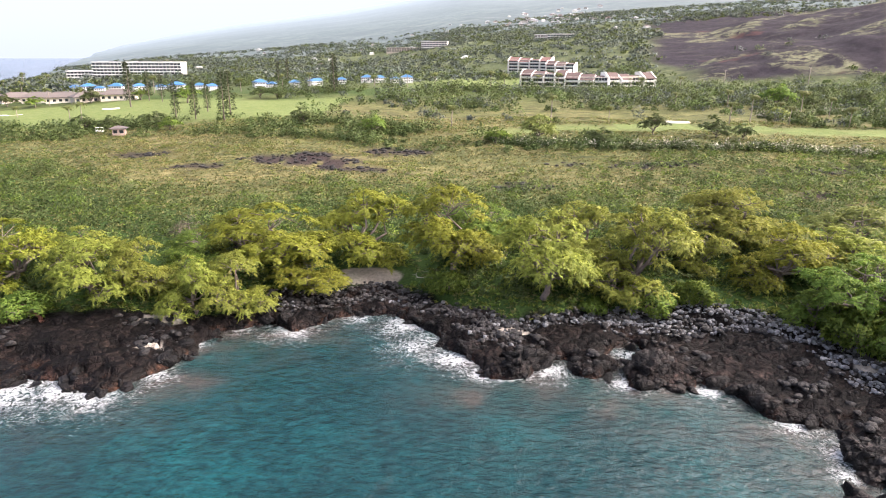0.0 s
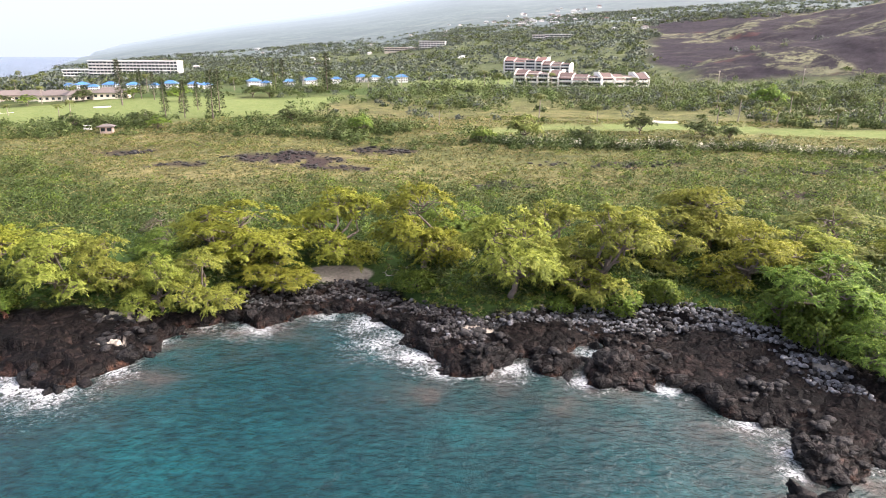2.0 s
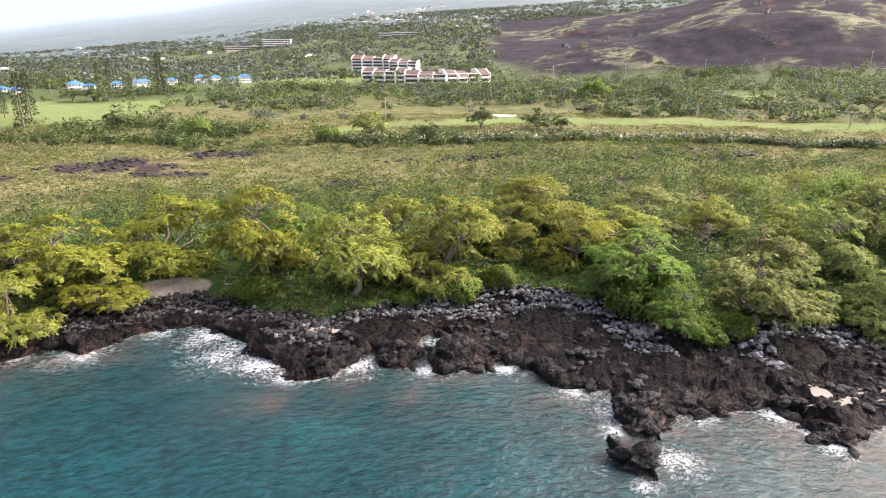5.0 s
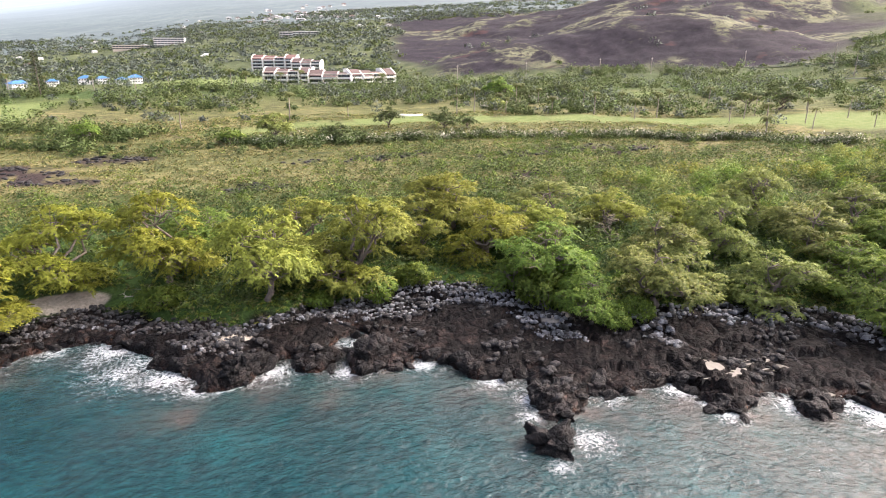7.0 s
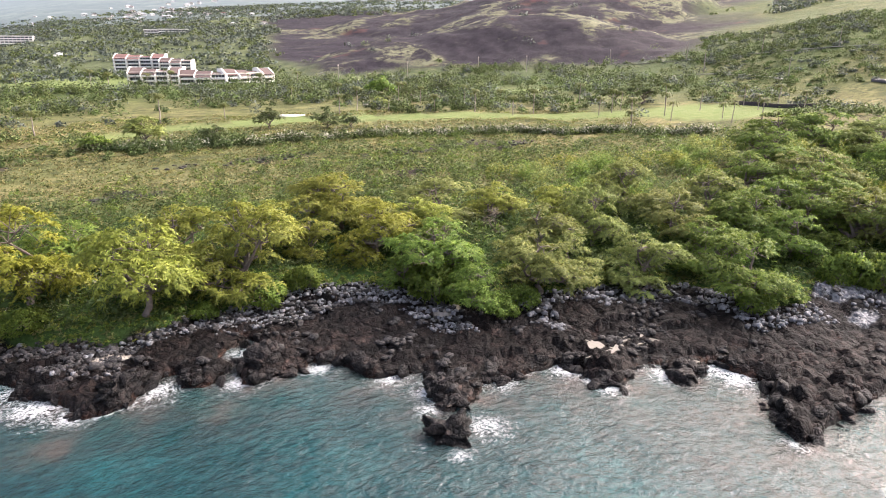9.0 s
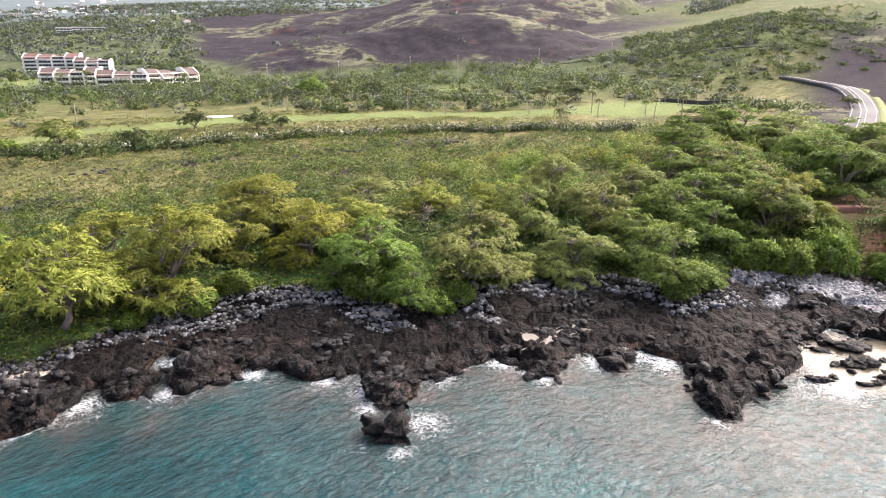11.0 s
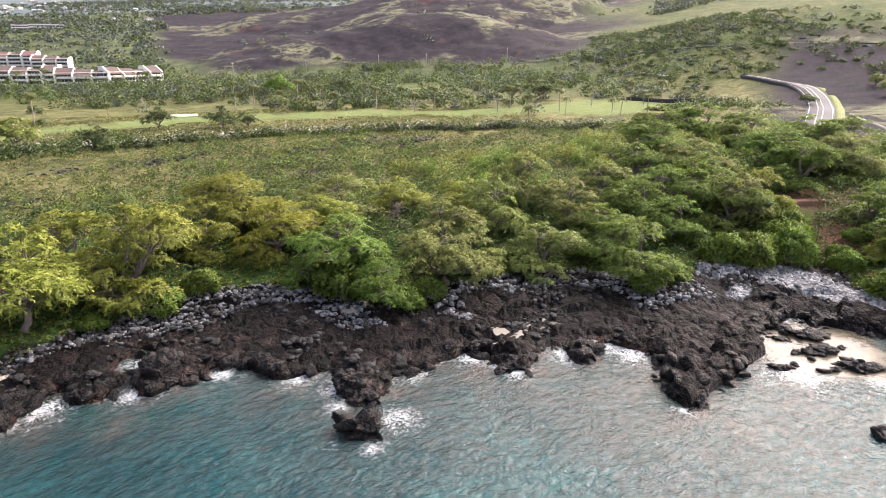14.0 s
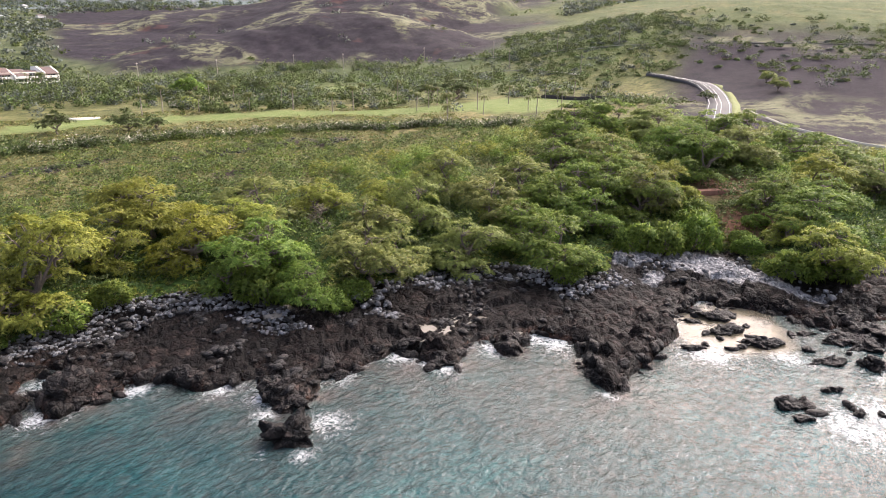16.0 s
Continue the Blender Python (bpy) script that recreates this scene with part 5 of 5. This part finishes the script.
def hip_bm(w, d, z, rise, over=0.7):
    bm = bmesh.new()
    w, d = w / 2 + over, d / 2 + over
    ridge = max(w - d, 0.2)
    lo = [bm.verts.new(p) for p in ((-w, -d, z), (w, -d, z), (w, d, z), (-w, d, z))]
    lo2 = [bm.verts.new((p.co.x, p.co.y, z + 0.25)) for p in lo]
    a, b_ = bm.verts.new((-ridge, 0, z + rise)), bm.verts.new((ridge, 0, z + rise))
    bm.faces.new(lo[::-1])
    for i in range(4):
        bm.faces.new((lo[i], lo[(i + 1) % 4], lo2[(i + 1) % 4], lo2[i]))
    bm.faces.new((lo2[0], lo2[1], b_, a))
    bm.faces.new((lo2[1], lo2[2], b_))
    bm.faces.new((lo2[2], lo2[3], a, b_))
    bm.faces.new((lo2[3], lo2[0], a))
    return bm


def ribbon(name, pts, offset0, offset1, lift, mat, parent=None, step_m=2.5, thick=0.0):
    """A strip beside a line on the ground, between two offsets from it."""
    p = np.array(pts, float)
    s = np.concatenate([[0], np.cumsum(np.linalg.norm(np.diff(p, axis=0), axis=1))])
    q = np.arange(0, s[-1], step_m)
    c = np.stack([np.interp(q, s, p[:, 0]), np.interp(q, s, p[:, 1])], 1)
    for _ in range(4):
        c[1:-1] = (c[:-2] + 2 * c[1:-1] + c[2:]) / 4
    w = unit(np.gradient(c, axis=0))
    nrm = np.stack([w[:, 1], -w[:, 0]], 1)
    hz = ground_z(c[:, 0], c[:, 1])
    for _ in range(6):
        hz[1:-1] = (hz[:-2] + 2 * hz[1:-1] + hz[2:]) / 4
    rows = []
    for o in (offset0, offset1):
        e = c + nrm * o
        rows.append(np.column_stack([e, hz + lift]))
    if thick:
        rows.insert(0, rows[0] - (0, 0, thick))
        rows.append(rows[-1] - (0, 0, thick))
    n, k = len(c), len(rows)
    v = np.concatenate(rows)
    i = np.arange(n - 1)
    f = np.concatenate([np.stack([r_ * n + i, r_ * n + i + 1, (r_ + 1) * n + i + 1, (r_ + 1) * n + i], 1) for r_ in range(k - 1)])
    ob = new(name, mesh_np(name, v, f, [mat]))
    ob.parent = parent
    return ob


# coast road
ROAD = [(341, 158), (339, 143), (336.5, 132), (331, 124.5), (321, 116.5), (309, 109.5), (290, 101), (262, 91), (230, 80)]
road = ribbon("road", ROAD, -4.8, 4.8, 0.4, ASPHALT, None, 2.0, 1.2)
tagged(road, "curving grey asphalt road with white lines", "road", kind="structure")
for o0, o1 in ((-4.1, -3.96), (-0.86, -0.74), (0.9, 1.02), (3.96, 4.1)):
    ribbon("road_line", ROAD, o0, o1, 0.425, PAINT, road, 2.0)
verge = ribbon("verge", ROAD, -8.0, -4.9, 0.38, plain("verge_grass", (0.15, 0.17, 0.045), 0.9, 0.3, 1.0, relief=0.1), None, 2.0, 1.5)
tagged(verge, "bright yellow-green grass verge beside the road", "verge", kind="structure")
tagged(ribbon("pavement", [(391, 384), (402, 318), (398, 257), (399, 210), (420, 150), (460, 70)], -2.5, 2.5, 0.2, KERB, None, 5.0, 0.3), "pale road climbing across the slope", "road", kind="structure")
tagged(ribbon("pavement", [(352, 300), (358, 262), (350, 225), (338, 200)], -1.6, 1.6, 0.3, KERB, None, 4.0, 0.5), "pale dirt track on the slope", "track", kind="structure")

# dark retaining wall by the last green, and low walls further along
tagged(ribbon("stone_wall", [(259, 175), (261, 163), (268, 152), (276, 146)], -0.4, 0.4, 1.6, WALL_STONE, None, 1.5, 2.6), "dark stone retaining wall behind the green", "wall")
tagged(ribbon("stone_wall", [(282, 88), (262, 70), (252, 60), (244, 42), (240, 25)], -0.3, 0.3, 0.55, KERB, None, 1.5, 1.6), "low pale wall on the dark lava slope", "wall")


def bunker(x, y, a, b_, turn):
    q = np.linspace(0, 2 * np.pi, 26, endpoint=False)
    rr = 1 + 0.18 * np.sin(2 * q + x) + 0.1 * np.sin(3 * q)
    lx, ly = a * rr * np.cos(q), b_ * rr * np.sin(q)
    c, s = math.cos(turn), math.sin(turn)
    px, py = x + lx * c - ly * s, y + lx * s + ly * c
    v = np.column_stack([px, py, ground_z(px, py) + 0.30])
    mid = np.array([[x, y, zat(x, y, True) + 0.15]])
    low = v - (0, 0, 0.9)
    n = len(q)
    i = np.arange(n)
    f = np.concatenate([np.stack([i, (i + 1) % n, np.full(n, n)], 1), np.stack([i, n + 1 + i, n + 1 + (i + 1) % n], 1), np.stack([i, n + 1 + (i + 1) % n, (i + 1) % n], 1)])
    return tagged(new("sand_bunker", mesh_np("sand_bunker", np.concatenate([v, mid, low]), f, [BUNKER_SAND])), "pale sand bunker on the golf course", "bunker", "sand bunkers")


bunker(83, 245.5, 4.2, 2.6, -0.4)
bunker(-183, 325, 4.5, 1.8, 0.1)
bunker(-232, 318, 5, 2, 0.2)


def hedge(pts, seed, rise, wide, label, pale=0.5):
    rng_ = np.random.default_rng(seed)
    p = np.array(pts, float)
    s = np.concatenate([[0], np.cumsum(np.linalg.norm(np.diff(p, axis=0), axis=1))])
    q = rng_.uniform(0, s[-1], int(s[-1] * 1.9))
    x = np.interp(q, s, p[:, 0]) + rng_.normal(size=len(q)) * wide
    y = np.interp(q, s, p[:, 1]) + rng_.normal(size=len(q)) * wide
    r = rng_.uniform(0.9, 1.9, len(q)) * rise / 3
    thing = new("flowering_hedge")
    z = ground_z(x, y) - 0.2
    v, f, nrm = leaf_cloud(x, y, z, r, r * 1.25, 70, 0.7, rng_, 0.26)
    part("leaves", mesh_np("leaves", v, f, [LEAF_DARK], normals=nrm), None, thing)
    k = rng_.random(len(q)) < pale
    v, f, nrm = leaf_cloud(x[k], y[k], z[k] + 0.25, r[k] * 1.03, r[k] * 1.3, 34, 0.5, rng_, 0.36)
    part("blossom", mesh_np("blossom", v, f, [BLOSSOM], normals=nrm), None, thing, "cream-white flowers")
    return tagged(thing, label, "hedge")


hedge([(52, 193), (73, 192), (107, 187), (128, 177), (145, 168), (160, 155), (172, 143), (186, 131)], 61, 4.6, 0.9, "long oleander hedge with cream blossom beside the fairway", 0.75)
hedge([(10, 207), (30, 199), (52, 193)], 62, 5.0, 1.2, "dark green flowering hedge beside the fairway", 0.35)
hedge([(122, 262), (160, 275), (205, 245), (225, 225)], 63, 4.6, 1.6, "pale flowering hedge behind the fairway", 0.6)


def palm_tree(seed, height=8.0, fronds=18, length=3.3):
    rng_ = np.random.default_rng(seed)
    thing = new("palm_tree")
    top = np.array([rng_.normal() * 0.4, rng_.normal() * 0.4, height])
    part("trunk", mesh_np("trunk", *tube(bent((0, 0, -0.5), top, rng_, 6, 0.008), np.linspace(0.24, 0.15, 6), 7), [PALM_BARK], smooth=True), None, thing, "pale ringed trunk")
    n = 9
    s = np.linspace(0, 1, n)
    rib = np.column_stack([length * s * (1 - 0.2 * s), 0 * s, length * (0.55 * s - 0.95 * s * s)])
    lists = []
    for side in (-1, 1):
        a, b_ = rib[:-1], rib[1:]
        w = length * 0.34 * np.sin(np.pi * np.clip(s[1:] * 0.9 + 0.08, 0, 1))
        tip = (a + b_) / 2 + np.column_stack([0.25 + 0 * w, side * w, -0.35 * w])
        lists.append((np.stack([a, b_, tip], 1).reshape(-1, 3), np.arange(3 * (n - 1)).reshape(-1, 3)))
    lists.append((np.concatenate([rib + (0, 0.03, 0), rib - (0, 0.03, 0)]), np.concatenate([np.stack([np.arange(n - 1), np.arange(1, n), np.arange(n - 1) + n], 1), np.stack([np.arange(1, n), np.arange(1, n) + n, np.arange(n - 1) + n], 1)])))
    leaf = mesh_np("frond", *joined(lists), [PALM_LEAF])
    for k in range(fronds):
        fr = part("frond", leaf, None, thing)
        fr.matrix_basis = Matrix.LocRotScale(top, Euler((0, rng_.uniform(-0.55, 0.5), k * 2.4)), None)
    return tagged(thing, "slender coconut palm with a pale trunk beside the fairway", "palm tree", "palms of the golf course")


def pine_tree(seed, height=19.0):
    rng_ = np.random.default_rng(seed)
    thing = new("pine_tree")
    part("trunk", mesh_np("trunk", *tube(bent((0, 0, -0.5), (0.2, 0, height), rng_, 6, 0.004), np.linspace(0.35, 0.06, 6), 7), [BARK], smooth=True), None, thing)
    p, d = [], []
    for tier in np.arange(height * 0.16, height, 0.62):
        reach = 2.5 * (1 - tier / height) ** 0.75 + 0.35
        for k in range(9):
            a = rng_.uniform(0, 6.28)
            for s in np.arange(0.35, 1.01, 0.3):
                q = reach * s * rng_.uniform(0.7, 1.1)
                p.append((q * math.cos(a), q * math.sin(a), tier + 0.15 * q + rng_.normal() * 0.12))
                d.append((math.cos(a) * 0.8, math.sin(a) * 0.8, 0.25))
    p, d = np.array(p), np.array(d)
    d = unit(d + rng_.normal(size=d.shape) * 0.4)
    part("crown", mesh_np("crown", *blades(p, d, 0.95, 0.2, rng_), [PINE_LEAF]), None, thing)
    return tagged(thing, "tall narrow dark green pine on the golf course", "pine tree", "pines of the golf course")


def remove_thing(ob):
    for o in (*ob.children_recursive, ob):
        bpy.data.objects.remove(o)


proto = [palm_tree(70 + k, (8.5, 7.2, 10)[k]) for k in range(3)]
PALMS_A = [(121, 236), (137, 226), (151, 217), (155, 223), (160, 203), (172, 205), (185, 181), (190, 169), (195, 184), (208, 192), (219, 151), (143, 271), (233, 172), (251, 158), (110, 243), (101, 240), (58, 248), (35, 245), (-3, 232)]
PALMS_B = [(130, 262), (150, 262), (168, 252), (180, 240), (196, 228), (212, 222), (228, 214), (256, 168), (264, 158), (270, 150), (205, 166), (199, 158), (170, 150), (240, 196), (212, 142), (225, 139), (120, 290), (100, 300), (160, 300), (-160, 262), (-170, 270), (-215, 300), (-238, 360), (-225, 372)]
PALMS_C = [(-430, 640), (-445, 600), (-455, 650), (-470, 620), (-420, 600), (-490, 640), (-410, 560), (-395, 600), (-440, 560), (-330, 430), (-310, 440), (-205, 420), (-150, 430), (-120, 425), (-105, 440), (-60, 440), (-40, 470), (-90, 460), (-20, 480), (20, 440), (50, 425), (110, 395), (60, 400), (135, 400), (30, 450)]
for k, (x, y) in enumerate(PALMS_A + PALMS_B + PALMS_C):
    copy_thing(proto[k % 3], at(x, y, 0.75 + 0.3 * ((k * 37) % 10) / 10 + (0.25 if k > 42 else 0), k * 2.1))
for ob in proto:
    remove_thing(ob)
proto = pine_tree(75)
for k, (x, y, s) in enumerate(((-176, 333, 1.22), (-181, 364, 0.85), (-170, 357, 0.8), (-123, 270, 0.85), (-111, 262, 0.82), (-97, 257, 1.05), (-99, 270, 1.0), (-117, 290, 0.7), (-80, 400, 1.25), (-145, 530, 1.0), (-150, 520, 0.9))):
    copy_thing(proto, at(x, y, s, k * 1.3, s * 1.0))
remove_thing(proto)

# spreading trees on and beside the fairway
OLIVE = [kiawe("shade_tree", 80 + k, (LEAF_OLIVE, LEAF_GREEN, LEAF_GREY)[k], R=5.5, H=6.5, domes=5, tufts=6, plumes=12, fan=6, length=0.9, width=0.17, low=0.45, label="broad shade tree beside the fairway") for k in range(3)]
SHADE = [(67, 219, 5, 6.5, 0), (85, 210, 5.2, 6, 0), (92, 207, 4, 5, 0), (26, 209, 7, 8, 2), (45, 199, 5, 5.5, 0), (12, 204, 5, 5, 1), (-150, 345, 8, 8, 1), (-118, 372, 6, 6, 0), (-107, 368, 6, 6, 0),
         (-150, 247, 6, 6, 0), (-139, 246, 5, 5.5, 0), (-120, 246, 6, 6, 0), (-112, 240, 5, 5, 1), (150, 305, 9, 10, 1), (180, 290, 7, 8, 0), (235, 205, 9, 8, 0), (226, 213, 8, 8, 0), (124, 252, 5, 5, 2), (156, 284, 6, 7, 0), (330, 90, 5, 6, 2), (345, 100, 5, 5, 2), (298, 110, 4, 4.5, 0), (-60, 240, 6, 6, 0), (-30, 222, 6, 6, 1), (-292, 372, 6, 7, 1), (-268, 366, 6, 7, 0), (-244, 356, 6, 6, 1), (-214, 362, 6, 7, 0), (-310, 380, 7, 7, 0), (-190, 372, 5, 6, 1)]
for k, (x, y, R, H, kind) in enumerate(SHADE):
    tagged(copy_thing(OLIVE[kind], at(x, y, R / 5.5, k * 1.9, H / 6.5)), group="shade trees of the golf course")
for ob in OLIVE:
    remove_thing(ob)


def utility_pole():
    thing = new("utility_pole")
    part("pole", mesh_np("pole", *tube([(0, 0, -1), (0, 0, 5), (0, 0, 10)], (0.24, 0.2, 0.16), 7), [WOOD_POLE], smooth=True), None, thing)
    part("crossarm", box_bm(-1.2, 1.2, -0.1, 0.1, 9.0, 9.25, 0.03), WOOD_POLE, thing)
    for x in (-1.0, 0.0, 1.0):
        part("insulator", mesh_np("insulator", *tube([(x, 0, 9.2), (x, 0, 9.5)], (0.07, 0.05), 6), [GREY_ROOF]), None, thing)
    return tagged(thing, "wooden utility pole on the slope", "utility pole", "utility poles along the slope")


proto = utility_pole()
for x, y in ((391, 384), (403, 319), (360, 270), (398, 257), (339, 201), (399, 210), (300, 440), (330, 415), (250, 470), (190, 470)):
    copy_thing(proto, at(x, y, 1.15, 0.6))
remove_thing(proto)


# ---- buildings ----
def condo(x0, y0, x1, y1, units, storeys=3, roof=SHINGLE, label="three-storey apartment block with brown shingle roofs and white gable walls"):
    """A row of apartments along a line, its balconies towards the shore."""
    length = math.hypot(x1 - x0, y1 - y0)
    w, fh, deep = length / units, 3.0, 12.0
    thing = new("apartment_building")
    H = storeys * fh
    part("wall", box_bm(0, length, 1.6, deep, -2, H, 0.05), CREAM_WALL, thing)
    for u in range(units):
        drop, off = (u % 3) * 0.9, (u % 2) * 1.3
        part("roof", prism_bm([(0.2 - off, H - 1.0 - drop), (7.0, H + 2.6 - drop), (deep, H + 2.2 - drop), (deep, H + 1.7 - drop), (7.0, H + 2.1 - drop), (0.2 - off, H - 1.35 - drop)], u * w + 0.02, (u + 1) * w - 0.02), roof, thing)
        for s in range(storeys):
            slab = part("balcony", box_bm(u * w + 0.4, (u + 1) * w - 0.4, 0.1 - off, 1.58, s * fh - 0.15, s * fh + 0.1, 0.04), WHITE_WALL if s else CREAM_WALL, thing)
            part("parapet", box_bm(u * w + 0.4, (u + 1) * w - 0.4, 0.1 - off, 0.3 - off, s * fh + 0.11, s * fh + 0.95, 0.03), WHITE_WALL if s else CREAM_WALL, slab)
            pane = part("window", box_bm(u * w + 0.9, (u + 1) * w - 0.9, 1.5, 1.7, s * fh + 0.2, s * fh + 2.5), GLASS_DARK, thing)
            for q in (0.28, 0.52, 0.76):
                xm = u * w + 0.9 + (w - 1.8) * q
                part("mullion", box_bm(xm - 0.06, xm + 0.06, 1.42, 1.52, s * fh + 0.2, s * fh + 2.5), WHITE_WALL, pane)
    for u in range(units + 1):
        drop = (min(u, units - 1) % 3) * 0.9
        part("gable_wall", prism_bm([(-0.2 - (u % 2) * 1.3, -2), (-0.2 - (u % 2) * 1.3, H - 0.6 - drop), (6.6, H + 3.1 - drop), (deep + 0.2, H + 2.8 - drop), (deep + 0.2, -2)], u * w - 0.35, u * w + 0.35), WHITE_WALL, thing)
    z = zat((x0 + x1) / 2, (y0 + y1) / 2)
    thing.matrix_basis = Matrix.LocRotScale((x0, y0, z), Euler((0, 0, math.atan2(y1 - y0, x1 - x0))), None)
    return tagged(thing, label, "apartments", "hillside apartment blocks")


condo(66.5, 417, 92.6, 408, 3)
condo(93.5, 409, 125, 417, 4)
condo(42, 463, 73, 450, 4)
condo(80, 622, 105, 610, 3, 4, label="apartment block with white gable walls among trees")
condo(46, 652, 86, 634, 4, 5, RED_ROOF, "tall apartment block with red-brown roofs and white gables")


def slab(name, x, y, turn, w, d, storeys, bays, label, wall=WHITE_WALL, fh=3.2):
    """A white slab with a deep window in every bay."""
    thing = new(name)
    H = storeys * fh
    part("wall", box_bm(-w / 2, w / 2, 0, d, -4, H, 0.05), wall, thing)
    part("roof", box_bm(-w / 2 - 0.6, w / 2 + 0.6, -1.5, d + 0.6, H + 0.004, H + 0.9, 0.1), wall, thing)
    bw = w / bays
    pane = None
    for s in range(storeys):
        part("balcony", box_bm(-w / 2, w / 2, -1.4, -0.004, s * fh - 0.15, s * fh + 0.85, 0.04), wall, thing)
        for k in range(bays):
            if pane is None:
                pane = part("window", box_bm(-bw * 0.4, bw * 0.4, -0.06, 0.06, 0.95, 2.75), GLASS_DARK, thing)
                pane.location = (-w / 2 + bw / 2, 0, 0)
            else:
                q = new("window", pane.data)
                q.parent = thing
                q.location = (-w / 2 + bw * (k + 0.5), 0, s * fh)
    thing.matrix_basis = Matrix.LocRotScale((x, y, zat(x, y)), Euler((0, 0, turn)), None)
    return tagged(thing, label, "hotel")


slab("hotel", -354, 690, 0.05, 96, 16, 5, 24, "long white five-storey hotel with rows of deep balconies")
slab("hotel_wing", -424, 702, 0.2, 30, 14, 3, 8, "low white hotel wing among palms")
slab("white_building", -48, 1085, -0.1, 44, 14, 4, 9, "white four-storey block on the slope")
slab("terrace_building", -100, 1105, 0.0, 60, 12, 2, 14, "long low pale block on the slope", CREAM_WALL)


def house(name, w, d, h, wall, roof, label, group, storeys=2):
    thing = new(name)
    part("wall", box_bm(-w / 2, w / 2, -d / 2, d / 2, -2, h, 0.04), wall, thing)
    part("roof", hip_bm(w, d, h + 0.004, 0.32 * d, 1.0), roof, thing)
    n = max(2, int(w / 3))
    for s in range(storeys):
        for k in range(n):
            x = -w / 2 + w * (k + 0.5) / n
            part("window", box_bm(x - 0.8, x + 0.8, -d / 2 - 0.05, -d / 2 + 0.1, 0.9 + 2.9 * s, 2.3 + 2.9 * s), GLASS_DARK, thing)
    return tagged(thing, label, "house", group)


proto = house("house", 15, 11, 6.0, WHITE_WALL, BLUE_ROOF, "white two-storey villa with a blue hipped roof", "blue-roofed villas")
for k, (x, y) in enumerate(((-292, 474), (-278, 468), (-262, 455), (-246, 449), (-228, 446), (-214, 449), (-201, 446), (-187, 452), (-176, 446), (-150, 472), (-140, 468), (-125, 477), (-113, 490), (-119, 528), (-80, 538), (-70, 545), (-55, 530), (-46, 534), (-98, 520))):
    copy_thing(proto, at(x, y, 0.54 + 0.10 * math.sin(k * 2.3), 0.35 * math.sin(k * 1.7) + 0.4))
remove_thing(proto)
proto = house("house", 19, 10, 3.2, CREAM_WALL, TAN_ROOF, "long low house with a tan hipped roof", "low houses by the fairway", 1)
for k, (x, y) in enumerate(((-300, 395), (-279, 392), (-260, 386), (-240, 378), (-222, 374), (-205, 376))):
    copy_thing(proto, at(x, y, 1.0, 0.3 * math.sin(k * 2.0) + 0.5))
remove_thing(proto)
kinds = [house("house", 14, 9, 4, WHITE_WALL, r_, label, "houses on the volcano's slope", 1) for r_, label in ((GREY_ROOF, "pale-roofed house on the wooded slope"), (TAN_ROOF, "tan-roofed house on the wooded slope"), (RED_ROOF, "red-roofed house on the wooded slope"))]
hr = random.Random(9)
placed = 0
while placed < 105:
    # most stand in one settlement, the others here and there
    a_, d_ = (hr.gauss(7, 3.8), hr.gauss(1480, 130)) if placed > 26 else (hr.uniform(-26, 4), hr.uniform(850, 1500))
    x, y = 9 + d_ * math.sin(radians(a_)), d_ * math.cos(radians(a_))
    copy_thing(kinds[placed % 7 % 3 if placed % 7 != 5 else 1], at(x, y, hr.uniform(0.4, 0.75), hr.uniform(-0.5, 0.5)))
    placed += 1
for ob in kinds:
    remove_thing(ob)
slab("white_building", 150, 1010, -0.15, 40, 10, 2, 9, "low white-roofed block on the wooded slope")
slab("white_building", 128, 1030, -0.15, 30, 10, 2, 7, "low white-roofed block on the wooded slope")
villa = house("house", 12, 9, 3.5, WHITE_WALL, GREY_ROOF, "white house above the upper fairway", "houses on the volcano's slope", 1)
villa.matrix_basis = at(5, 868, 1.2, 0.2)

hut = house("hut", 5, 4, 2.8, PINK_WALL, TAN_ROOF, "small pink hut with a tan roof beside the bushes", "buildings of the golf course", 1)
hut.matrix_basis = at(-128.4, 233, 0.85, 0.3)
cart = new("golf_cart")
part("body", box_bm(-1.4, 1.4, -0.7, 0.7, 0.35, 1.1, 0.18), WHITE_WALL, cart)
part("roof", box_bm(-1.3, 1.3, -0.7, 0.7, 2.0, 2.12, 0.04), WHITE_WALL, cart)
for x in (-1.1, 1.1):
    for y in (-0.6, 0.6):
        part("post", mesh_np("post", *tube([(x, y, 1.0), (x, y, 2.05)], (0.04, 0.04), 5), [WHITE_WALL]), None, cart)
        part("wheel", mesh_np("wheel", *tube([(x * 0.8, y * 1.05 - 0.12, 0.3), (x * 0.8, y * 1.05 - 0.04, 0.3), (x * 0.8, y * 1.05 + 0.04, 0.3), (x * 0.8, y * 1.05 + 0.12, 0.3)], (0.22, 0.3, 0.3, 0.22), 10), [GLASS_DARK], smooth=True), None, cart)
cart.matrix_basis = at(-140, 240, 1.0, 0.1)
tagged(cart, "small white golf cart parked near the hut", "golf cart")

# red earth bank under the wood
EARTH = plain("red_earth", (0.18, 0.09, 0.058), 0.95, 0.35, 0.8, relief=0.1)
tagged(ribbon("earth_bank", [(132, 53), (136, 49.5), (140, 46), (144.5, 42)], -1.0, 1.2, 0.7, EARTH, None, 0.8, 2.0), "eroded red earth bank under the trees", "earth bank")
